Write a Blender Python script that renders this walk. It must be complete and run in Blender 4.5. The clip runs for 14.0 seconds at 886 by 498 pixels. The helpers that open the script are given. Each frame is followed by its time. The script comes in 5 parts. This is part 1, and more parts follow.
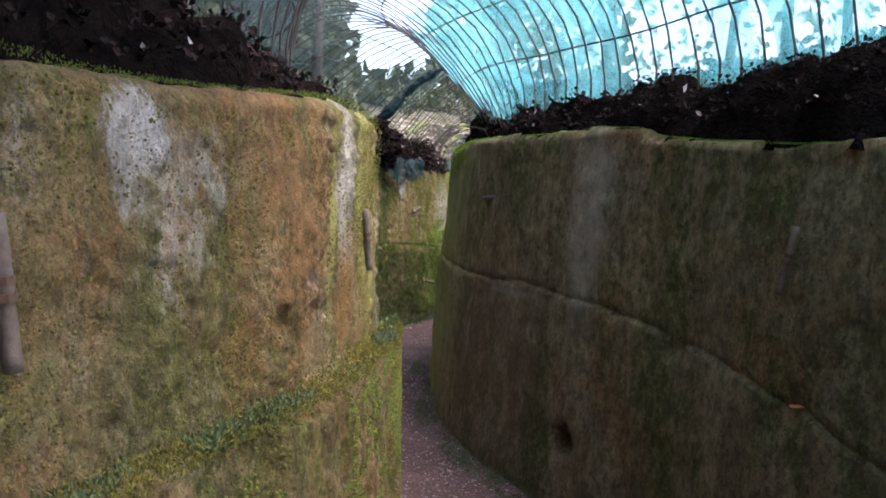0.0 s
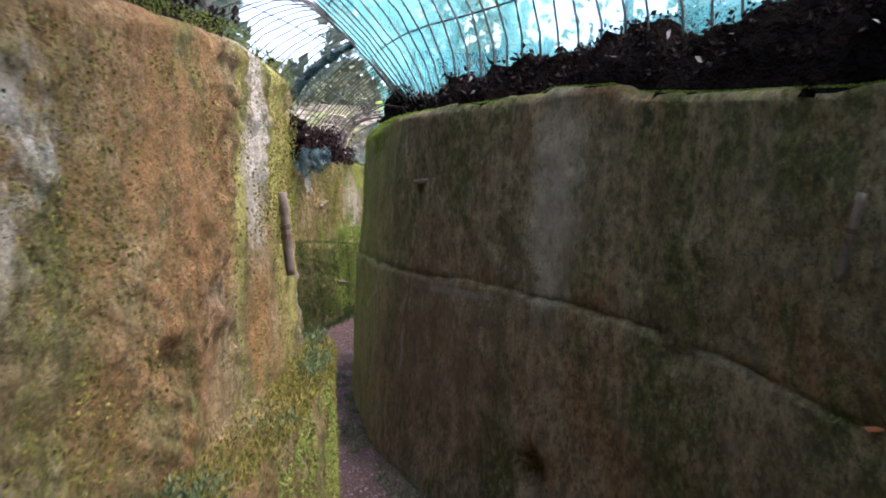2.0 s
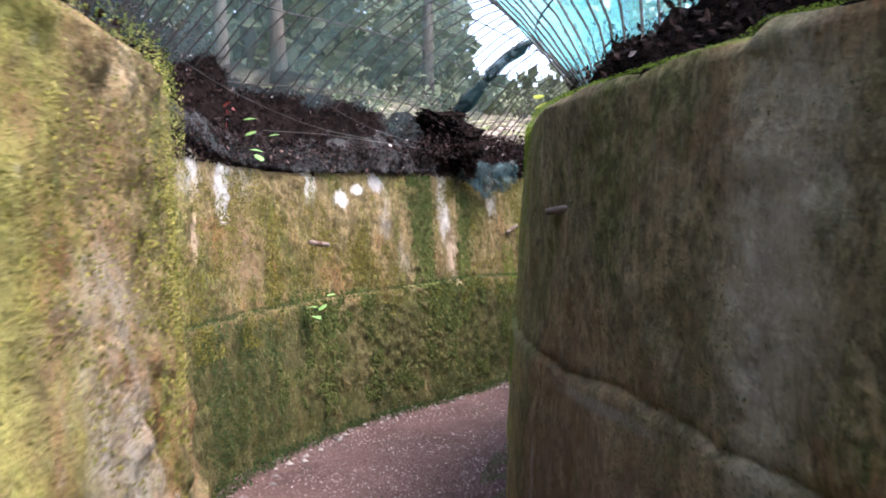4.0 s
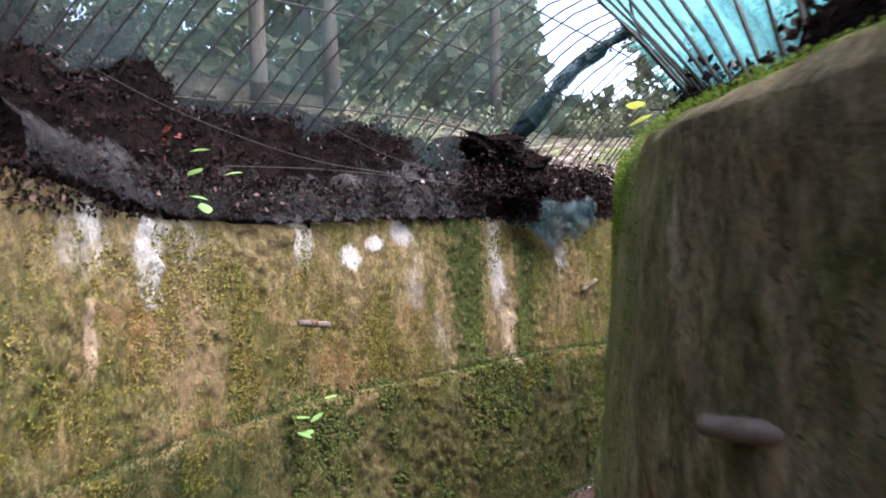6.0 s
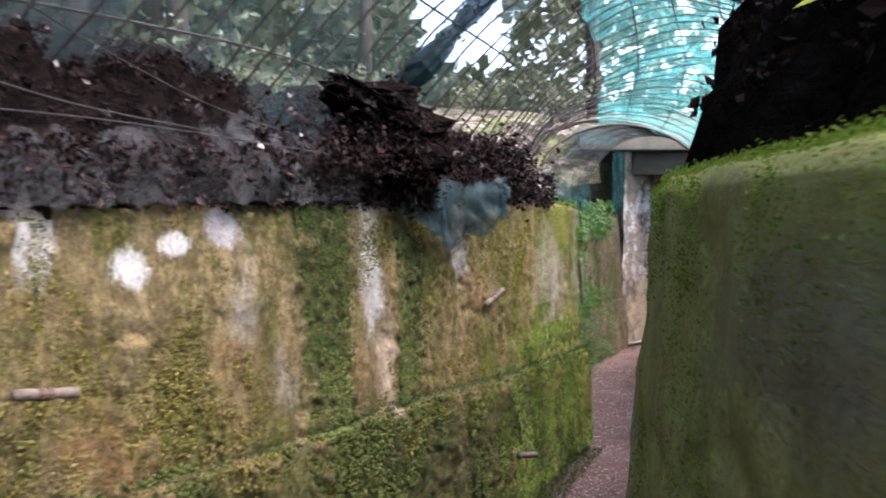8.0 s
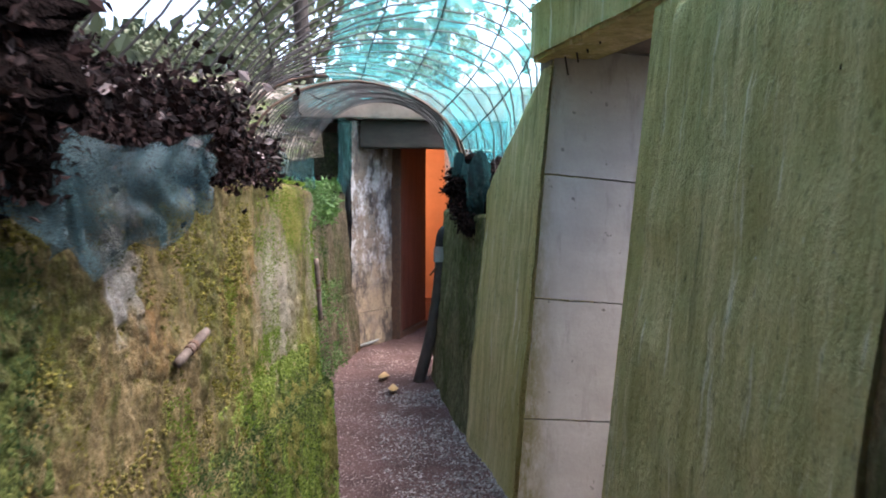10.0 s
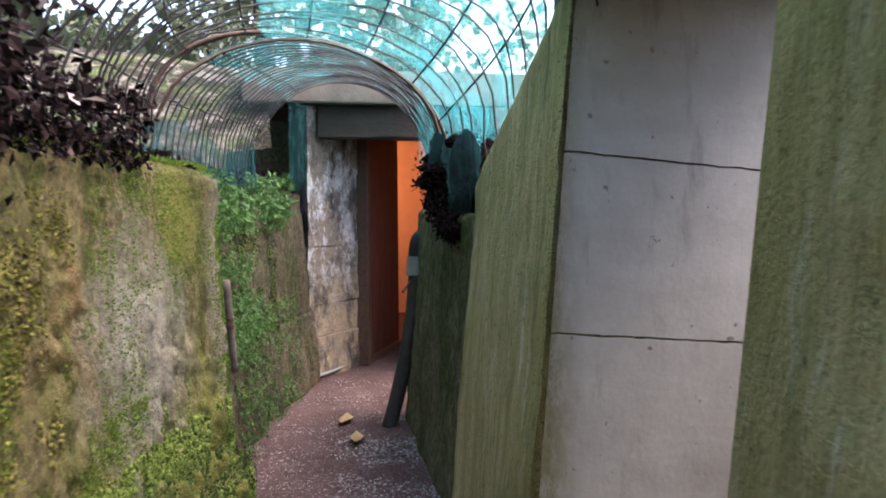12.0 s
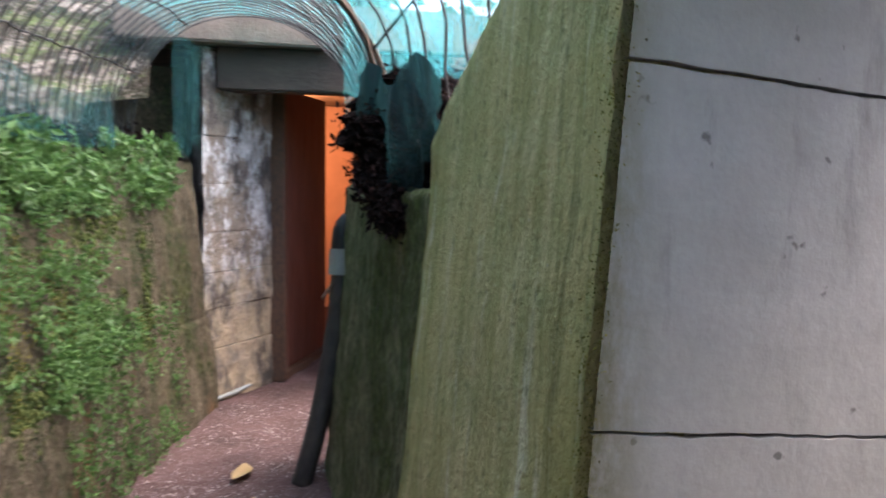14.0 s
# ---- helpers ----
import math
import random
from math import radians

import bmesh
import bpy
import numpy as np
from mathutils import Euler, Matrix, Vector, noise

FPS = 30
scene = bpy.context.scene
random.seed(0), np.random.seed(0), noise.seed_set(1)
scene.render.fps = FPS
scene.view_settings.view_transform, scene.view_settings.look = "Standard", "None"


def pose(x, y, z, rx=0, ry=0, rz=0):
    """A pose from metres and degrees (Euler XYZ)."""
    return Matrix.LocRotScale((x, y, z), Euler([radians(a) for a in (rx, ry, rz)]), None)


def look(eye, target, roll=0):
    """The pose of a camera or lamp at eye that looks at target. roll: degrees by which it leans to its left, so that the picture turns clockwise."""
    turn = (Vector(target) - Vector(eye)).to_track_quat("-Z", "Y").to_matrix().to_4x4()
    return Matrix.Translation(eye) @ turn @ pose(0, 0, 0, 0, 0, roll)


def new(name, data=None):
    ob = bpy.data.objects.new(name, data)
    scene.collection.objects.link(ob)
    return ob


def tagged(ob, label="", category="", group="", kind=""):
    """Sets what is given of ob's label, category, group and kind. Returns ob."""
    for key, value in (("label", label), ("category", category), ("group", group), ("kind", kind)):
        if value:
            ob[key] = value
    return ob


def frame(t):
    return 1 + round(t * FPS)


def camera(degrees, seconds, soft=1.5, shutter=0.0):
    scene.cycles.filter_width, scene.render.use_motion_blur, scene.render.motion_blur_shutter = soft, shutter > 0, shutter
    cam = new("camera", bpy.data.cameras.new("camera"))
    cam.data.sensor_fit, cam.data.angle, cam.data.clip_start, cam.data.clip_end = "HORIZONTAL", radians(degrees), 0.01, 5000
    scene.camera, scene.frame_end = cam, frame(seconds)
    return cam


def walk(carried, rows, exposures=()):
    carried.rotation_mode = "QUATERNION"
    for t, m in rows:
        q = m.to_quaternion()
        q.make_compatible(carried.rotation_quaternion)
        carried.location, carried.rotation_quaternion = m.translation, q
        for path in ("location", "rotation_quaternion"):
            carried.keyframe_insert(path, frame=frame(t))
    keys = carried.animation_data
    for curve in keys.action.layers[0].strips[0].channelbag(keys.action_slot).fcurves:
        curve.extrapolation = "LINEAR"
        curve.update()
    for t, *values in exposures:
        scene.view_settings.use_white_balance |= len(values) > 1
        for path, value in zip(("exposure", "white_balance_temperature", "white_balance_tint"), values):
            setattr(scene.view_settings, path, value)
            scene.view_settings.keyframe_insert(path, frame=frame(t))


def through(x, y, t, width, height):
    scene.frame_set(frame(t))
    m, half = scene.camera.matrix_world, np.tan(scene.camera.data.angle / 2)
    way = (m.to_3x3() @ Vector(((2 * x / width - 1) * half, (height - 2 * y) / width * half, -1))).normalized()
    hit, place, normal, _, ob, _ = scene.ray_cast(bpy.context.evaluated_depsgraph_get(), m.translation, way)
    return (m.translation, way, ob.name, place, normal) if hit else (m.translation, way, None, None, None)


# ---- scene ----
cam = camera(53.9, 14.0, soft=1.8, shutter=0.4)
PATH = [
    (0, (0.020, 0.000, 1.142), (-0.099, 2.713, 1.001), 2.3),
    (0.5, (0.019, 0.030, 1.140), (-0.113, 2.742, 0.989), 2.2),
    (1, (0.002, 0.200, 1.115), (-0.157, 2.910, 0.958), 1.9),
    (1.5, (-0.067, 0.422, 1.088), (-0.065, 3.138, 0.926), 2.4),
    (2, (-0.122, 0.698, 1.094), (0.068, 3.408, 0.947), 0.2),
    (2.5, (-0.026, 1.051, 1.104), (0.126, 3.763, 0.964), 0.0),
    (3, (0.078, 1.394, 1.094), (0.066, 4.111, 0.963), 0.5),
    (3.5, (0.153, 1.792, 1.125), (-0.162, 4.491, 0.989), -0.7),
    (4, (0.233, 2.171, 1.167), (-0.330, 4.831, 1.069), -0.6),
    (4.2, (0.231, 2.320, 1.181), (-0.363, 4.974, 1.090), -0.4),
    (6.3, (-0.059, 3.967, 1.378), (-0.854, 6.567, 1.362), -1.1),
    (6.5, (-0.120, 4.114, 1.395), (-0.902, 6.720, 1.373), -1.3),
    (7, (-0.212, 4.442, 1.420), (-0.935, 7.064, 1.386), -0.9),
    (7.5, (-0.289, 4.843, 1.443), (-0.851, 7.503, 1.372), -0.7),
    (8, (-0.371, 5.202, 1.450), (-0.742, 7.895, 1.339), 0.7),
    (8.5, (-0.483, 5.622, 1.449), (-0.539, 8.338, 1.332), 0.5),
    (9, (-0.517, 6.007, 1.473), (-0.322, 8.716, 1.325), 0.7),
    (9.2, (-0.509, 6.183, 1.483), (-0.219, 8.882, 1.321), 0.9),
    (11.3, (-0.331, 7.655, 1.463), (0.327, 10.290, 1.297), -1.0),
    (11.5, (-0.282, 7.781, 1.463), (0.337, 10.424, 1.311), -0.9),
    (12, (-0.207, 8.125, 1.415), (0.400, 10.771, 1.262), -0.3),
    (12.5, (-0.154, 8.497, 1.412), (0.473, 11.137, 1.225), -0.2),
    (13, (-0.043, 8.871, 1.381), (0.570, 11.514, 1.171), -0.4),
    (13.5, (0.063, 9.245, 1.404), (0.634, 11.896, 1.189), 0.3),
    (14, (0.142, 9.585, 1.377), (0.932, 12.179, 1.164), 0.7),
]
walk(cam, [(t, look(eye, target, roll)) for t, eye, target, roll in PATH],
     exposures=[(t, e, 6150, 21) for t, e in ((0.0, 2.55), (1.5, 2.7), (3.5, 3.1), (6.5, 2.8), (9.0, 2.75), (11.5, 2.6), (12.5, 2.42), (13.0, 2.45), (14.0, 2.75))])

# ---- light: bright overcast, softly from the east over the dark wall ----
world = bpy.data.worlds.new("world")
scene.world = world
world.use_nodes = True
wn = world.node_tree.nodes
sky = wn.new("ShaderNodeTexSky")
sky.sky_type, sky.sun_disc = "NISHITA", False
sky.sun_elevation, sky.sun_rotation = radians(60), radians(105)
sky.air_density, sky.dust_density, sky.ozone_density = 1.0, 4.0, 1.0
wn["Background"].inputs[1].default_value = 0.15
world.node_tree.links.new(sky.outputs[0], wn["Background"].inputs[0])
sun_data = bpy.data.lights.new("sun", "SUN")
sun_data.energy, sun_data.angle, sun_data.color = 1.4, radians(46), (1.0, 0.96, 0.9)
sun = new("sun", sun_data)
sun.matrix_world = look((5.2, -1.4, 9), (0, 0, 0))

# ---- materials ----


def rgb(c):
    return (c[0], c[1], c[2], 1.0)


class Nodes:
    """Small helper round one material's node tree."""

    def __init__(self, name):
        self.mat = bpy.data.materials.new(name)
        self.mat.use_nodes = True
        self.t = self.mat.node_tree
        self.bsdf = self.t.nodes["Principled BSDF"]
        self.out = self.t.nodes["Material Output"]
        self.pos = self.t.nodes.new("ShaderNodeTexCoord").outputs["Object"]

    def link(self, a, b):
        self.t.links.new(a, b)

    def scaled(self, v):
        m = self.t.nodes.new("ShaderNodeMapping")
        self.link(self.pos, m.inputs[0])
        m.inputs["Scale"].default_value = v
        return m.outputs[0]

    def noise(self, scale, detail=5, rough=0.6, stretch=None, lo=0.4, hi=0.6, dist=0.0, shift=None):
        n = self.t.nodes.new("ShaderNodeTexNoise")
        vec = self.scaled(stretch) if stretch else self.pos
        if shift:
            add = self.t.nodes.new("ShaderNodeVectorMath")
            self.link(vec, add.inputs[0])
            add.inputs[1].default_value = shift
            vec = add.outputs[0]
        self.link(vec, n.inputs["Vector"])
        n.inputs["Scale"].default_value, n.inputs["Detail"].default_value = scale, detail
        n.inputs["Roughness"].default_value, n.inputs["Distortion"].default_value = rough, dist
        r = self.t.nodes.new("ShaderNodeMapRange")
        self.link(n.outputs[0], r.inputs[0])
        r.inputs[1].default_value, r.inputs[2].default_value = lo, hi
        return r.outputs[0]

    def math(self, op, a, b):
        n = self.t.nodes.new("ShaderNodeMath")
        n.operation = op
        for i, v in enumerate((a, b)):
            if isinstance(v, (int, float)):
                n.inputs[i].default_value = v
            else:
                self.link(v, n.inputs[i])
        n.use_clamp = True
        return n.outputs[0]

    def mix(self, fac, a, b):
        n = self.t.nodes.new("ShaderNodeMix")
        n.data_type = "RGBA"
        for s, v in ((n.inputs[0], fac), (n.inputs[6], a), (n.inputs[7], b)):
            if isinstance(v, tuple):
                s.default_value = rgb(v)
            elif isinstance(v, (int, float)):
                s.default_value = v
            else:
                self.link(v, s)
        return n.outputs[2]

    def patch(self, centre, radii, ragged=0.5):
        """A patch of colour round a place, with a ragged rim."""
        sub = self.t.nodes.new("ShaderNodeVectorMath")
        sub.operation = "SUBTRACT"
        self.link(self.pos, sub.inputs[0])
        sub.inputs[1].default_value = centre
        div = self.t.nodes.new("ShaderNodeVectorMath")
        div.operation = "DIVIDE"
        self.link(sub.outputs[0], div.inputs[0])
        div.inputs[1].default_value = radii
        ln = self.t.nodes.new("ShaderNodeVectorMath")
        ln.operation = "LENGTH"
        self.link(div.outputs[0], ln.inputs[0])
        n = self.noise(11 if max(radii[1:]) > 0.09 else 30, 8, 0.85, (1, 1, 0.6), lo=0.25, hi=0.75)
        s = self.t.nodes.new("ShaderNodeMath")
        s.operation = "MULTIPLY_ADD"
        self.link(n, s.inputs[0])
        s.inputs[1].default_value = ragged * 2
        self.link(ln.outputs["Value"], s.inputs[2])
        r = self.t.nodes.new("ShaderNodeMapRange")
        self.link(s.outputs[0], r.inputs[0])
        soft = 1.9 if max(radii[1:]) > 0.2 else 1.0
        r.inputs[1].default_value, r.inputs[2].default_value = 1.0 + ragged + 0.16 * soft, 1.0 + ragged - 0.24 * soft
        if ragged > 0.65:
            r.inputs[1].default_value += 0.25
            blotch = self.noise(6, 8, 0.8, (1.2, 1.2, 0.7), lo=0.42, hi=0.58, shift=(centre[1], 3, 1))
            return self.math("MULTIPLY", r.outputs[0], blotch)
        return self.math("MULTIPLY", r.outputs[0], self.noise(30, 5, 0.7, lo=0.2, hi=0.46, shift=(2, 6, 1)))

    def between(self, axis, lo, hi):
        s = self.t.nodes.new("ShaderNodeSeparateXYZ")
        self.link(self.pos, s.inputs[0])
        r = self.t.nodes.new("ShaderNodeMapRange")
        self.link(s.outputs[axis], r.inputs[0])
        r.inputs[1].default_value, r.inputs[2].default_value = lo, hi
        return r.outputs[0]

    def finish(self, colour, rough=0.9, bumps=(), metal=0.0, spec=0.3):
        if isinstance(colour, tuple):
            self.bsdf.inputs["Base Color"].default_value = rgb(colour)
        else:
            self.link(colour, self.bsdf.inputs["Base Color"])
        if isinstance(rough, (int, float)):
            self.bsdf.inputs["Roughness"].default_value = rough
        else:
            self.link(rough, self.bsdf.inputs["Roughness"])
        self.bsdf.inputs["Metallic"].default_value = metal
        self.bsdf.inputs["Specular IOR Level"].default_value = spec
        last = None
        for h, dist in bumps:
            b = self.t.nodes.new("ShaderNodeBump")
            b.inputs["Distance"].default_value = dist
            b.inputs["Strength"].default_value = 1.0
            self.link(h, b.inputs["Height"])
            if last:
                self.link(last, b.inputs["Normal"])
            last = b.outputs[0]
        if last:
            self.link(last, self.bsdf.inputs["Normal"])
        return self.mat


MOSS_D, MOSS, MOSS_Y = (0.035, 0.055, 0.012), (0.10, 0.125, 0.025), (0.24, 0.24, 0.05)
RUST, OCHRE = (0.36, 0.15, 0.05), (0.30, 0.20, 0.07)
PALE, GREY, WHITE = (0.50, 0.47, 0.42), (0.30, 0.27, 0.23), (0.80, 0.78, 0.76)


def wall_mat(name, ground, dark, moss, moss_amount, rust_amount, pale_amount, patches=(), yellow=0.4, moss_hi=MOSS_Y, lower=0.0):
    """Old shuttered concrete: streaked, stained, with algae and moss."""
    n = Nodes(name)
    streak = n.noise(3.2, 6, 0.65, (2.2, 2.2, 0.32), 0.38, 0.64)
    c = n.mix(streak, ground, dark)
    c = n.mix(n.math("MULTIPLY", n.noise(1.7, 6, 0.7, lo=0.62 - 0.2 * rust_amount, hi=0.74 - 0.1 * rust_amount, shift=(3, 1, 7)), 0.85), c, RUST)
    c = n.mix(n.math("MULTIPLY", n.noise(2.6, 6, 0.7, (1.5, 1.5, 0.5), 0.66 - 0.2 * pale_amount, 0.82 - 0.2 * pale_amount, shift=(9, 4, 2)), 0.8), c, PALE)
    m = n.noise(2.3, 8, 0.72, (1.3, 1.3, 0.6), 0.69 - 0.3 * moss_amount, 0.77 - 0.3 * moss_amount, shift=(1, 8, 5))
    grain = n.noise(38, 4, 0.7, lo=0.33, hi=0.66)
    big = n.noise(5, 5, 0.6, lo=0.4, hi=0.65, shift=(4, 4, 4))
    green = n.mix(n.math("MULTIPLY", big, yellow), moss, moss_hi)
    green = n.mix(grain, green, tuple(0.45 * v for v in moss))
    c = n.mix(n.math("MULTIPLY", m, n.noise(17, 5, 0.7, lo=0.3, hi=0.52)), c, green)
    if lower:
        low = n.math("MULTIPLY", n.between(2, lower + 0.04, lower - 0.06), n.noise(4, 6, 0.7, (1.3, 1.3, 0.5), 0.30, 0.5, shift=(6, 2, 2)))
        c = n.mix(n.math("MULTIPLY", low, 0.8), c, n.mix(n.noise(22, 5, 0.7, lo=0.4, hi=0.6), (0.05, 0.07, 0.018), (0.13, 0.14, 0.04)))
    clump = n.noise(24, 6, 0.75, (1, 1, 0.7), 0.44, 0.58, shift=(2, 9, 3))
    c = n.mix(n.math("MULTIPLY", clump, 0.72), c, n.mix(0.70, c, (0.02, 0.02, 0.008)))
    gap = n.noise(52, 4, 0.7, (1, 1, 0.8), 0.53, 0.60, shift=(7, 2, 2))
    c = n.mix(n.math("MULTIPLY", gap, 0.6), c, n.mix(0.75, c, (0.015, 0.015, 0.006)))
    tip = n.noise(44, 5, 0.7, (1, 1, 0.8), 0.55, 0.62, shift=(1, 3, 9))
    c = n.mix(n.math("MULTIPLY", tip, 0.45), c, n.mix(0.5, c, (0.52, 0.47, 0.26)))
    pits = n.noise(26, 3, 0.6, lo=0.66, hi=0.74, shift=(5, 0, 0))
    c = n.mix(n.math("MULTIPLY", pits, 0.45), c, tuple(0.35 * v for v in dark))
    for centre, radii, colour, ragged in patches:
        c = n.mix(n.math("MULTIPLY", n.patch(centre, radii, ragged), 0.85), c, colour)
    mottle = n.noise(6.5, 8, 0.78, (1.4, 1.4, 0.55), 0.46, 0.60, shift=(8, 3, 6))
    c = n.mix(n.math("MULTIPLY", mottle, 0.5), c, n.mix(0.7, c, tuple(0.5 * v for v in dark)))
    fleck = n.noise(34, 4, 0.65, (1, 1, 0.7), 0.64, 0.70, shift=(0, 7, 1))
    c = n.mix(n.math("MULTIPLY", fleck, 0.45), c, n.mix(0.6, c, PALE))
    speck = n.noise(90, 3, 0.7, lo=0.25, hi=0.75)
    c = n.mix(0.38, c, n.mix(speck, tuple(0.35 * v for v in dark), c))
    return n.finish(c, 0.93, ((n.noise(6, 6, 0.65, lo=0, hi=1), 0.04), (n.noise(26, 6, 0.72, (1, 1, 0.75), lo=0, hi=1), 0.05), (n.noise(120, 3, 0.6, lo=0, hi=1), 0.006)), spec=0.15)


def plain(name, a, b, scale=8, rough=0.85, stretch=None, bump=0.004, metal=0.0, spec=0.3, bump_scale=60):
    n = Nodes(name)
    c = n.mix(n.noise(scale, 6, 0.65, stretch, 0.3, 0.7), a, b)
    return n.finish(c, rough, ((n.noise(bump_scale, 4, 0.6, stretch, 0, 1), bump),), metal, spec)


def leaf_mat(name, a, b, rough=0.5, through=0.35):
    n = Nodes(name)
    info = n.t.nodes.new("ShaderNodeNewGeometry").outputs["Random Per Island"]
    c = n.mix(info, a, b)
    mat = n.finish(c, rough, spec=0.1 if rough >= 0.8 else 0.4)
    tr = n.t.nodes.new("ShaderNodeBsdfTranslucent")
    n.link(c, tr.inputs[0])
    mx = n.t.nodes.new("ShaderNodeMixShader")
    mx.inputs[0].default_value = through
    n.link(n.bsdf.outputs[0], mx.inputs[1])
    n.link(tr.outputs[0], mx.inputs[2])
    n.link(mx.outputs[0], n.out.inputs[0])
    return mat


def net_mat(name, a, b, cover, weft=0.35, weave=420):
    """Woven shade net: teal threads with open holes between."""
    n = Nodes(name)
    c = n.mix(n.noise(2.2, 5, 0.6, lo=0.35, hi=0.65), a, b)
    n.bsdf.inputs["Roughness"].default_value = 0.6
    n.link(c, n.bsdf.inputs["Base Color"])
    tr = n.t.nodes.new("ShaderNodeBsdfTranslucent")
    n.link(c, tr.inputs[0])
    cloth = n.t.nodes.new("ShaderNodeMixShader")
    cloth.inputs[0].default_value = 0.6
    n.link(n.bsdf.outputs[0], cloth.inputs[1])
    n.link(tr.outputs[0], cloth.inputs[2])
    hole = n.t.nodes.new("ShaderNodeBsdfTransparent")
    fac = n.math("ADD", n.math("MULTIPLY", n.noise(weave, 1, 0.5, lo=0.42, hi=0.58), weft), n.math("MULTIPLY", n.noise(2.4, 5, 0.6, (0.8, 2.2, 0.5), 0.34, 0.7, shift=(2, 2, 2)), cover))
    mx = n.t.nodes.new("ShaderNodeMixShader")
    n.link(fac, mx.inputs[0])
    n.link(hole.outputs[0], mx.inputs[1])
    n.link(cloth.outputs[0], mx.inputs[2])
    n.link(mx.outputs[0], n.out.inputs[0])
    return n.mat


M_WEST = wall_mat("mossy_ochre_concrete", (0.46, 0.34, 0.18), (0.26, 0.195, 0.095), (0.19, 0.20, 0.055), 0.72, 1.0, 0.55, [
    ((-0.75, 0.7, 0.8), (0.6, 0.75, 1.0), (0.19, 0.18, 0.075), 1.1), ((-0.5, 2.0, 1.05), (0.4, 0.28, 0.40), (0.38, 0.19, 0.08), 1.1),
    ((-0.57, 1.47, 1.245), (0.4, 0.085, 0.075), (0.80, 0.76, 0.73), 0.5), ((-0.55, 1.52, 1.19), (0.4, 0.10, 0.09), (0.72, 0.68, 0.64), 0.8), ((-0.52, 1.70, 1.18), (0.4, 0.07, 0.07), (0.68, 0.64, 0.58), 0.8), ((-0.54, 1.58, 1.06), (0.4, 0.09, 0.10), (0.62, 0.58, 0.50), 1.0),
    ((-0.40, 2.60, 1.20), (0.4, 0.10, 0.26), (0.74, 0.68, 0.60), 0.62), ((-0.40, 2.95, 1.0), (0.4, 0.10, 0.6), (0.42, 0.40, 0.10), 1.1), ((-0.45, 2.44, 1.15), (0.4, 0.06, 0.3), (0.44, 0.42, 0.12), 0.64), ((-0.38, 2.86, 1.15), (0.4, 0.09, 0.4), (0.50, 0.48, 0.14), 0.64), ((-0.44, 2.62, 0.85), (0.4, 0.10, 0.16), (0.42, 0.20, 0.07), 1.0), ((-0.38, 3.1, 0.85), (0.4, 0.08, 0.25), (0.56, 0.50, 0.42), 1.0)], yellow=0.75, moss_hi=(0.36, 0.35, 0.09))
M_EAST = wall_mat("dark_damp_concrete", (0.44, 0.345, 0.20), (0.25, 0.195, 0.105), (0.18, 0.20, 0.055), 0.66, 0.5, 0.2, [
    ((0.40, 3.62, 1.1), (0.5, 0.12, 0.42), (0.52, 0.45, 0.34), 0.6),
    # The thin pale streak at z 0.735 paints light catching the joint's lip.
    ((-0.2, 6.3, 0.9), (1.0, 1.3, 1.5), (0.47, 0.47, 0.16), 0.6), ((-0.2, 6.05, 0.75), (0.5, 0.22, 0.45), (0.32, 0.36, 0.10), 0.9), ((-0.2, 6.7, 0.75), (0.5, 0.03, 0.5), (0.62, 0.56, 0.36), 0.5), ((-0.2, 5.5, 1.0), (0.5, 0.16, 0.4), (0.36, 0.37, 0.12), 0.9), ((0.18, 4.2, 0.735), (0.3, 0.3, 0.016), (0.36, 0.33, 0.27), 0.3), ((-0.04, 4.60, 0.44), (0.2, 0.014, 0.11), (0.34, 0.32, 0.28), 0.2),
    ((0.2, 4.2, 0.5), (0.5, 0.5, 0.3), (0.20, 0.12, 0.07), 0.9), ((-0.2, 5.9, 1.35), (0.3, 0.25, 0.08), (0.30, 0.27, 0.20), 0.6)], yellow=0.3, moss_hi=(0.18, 0.21, 0.05))
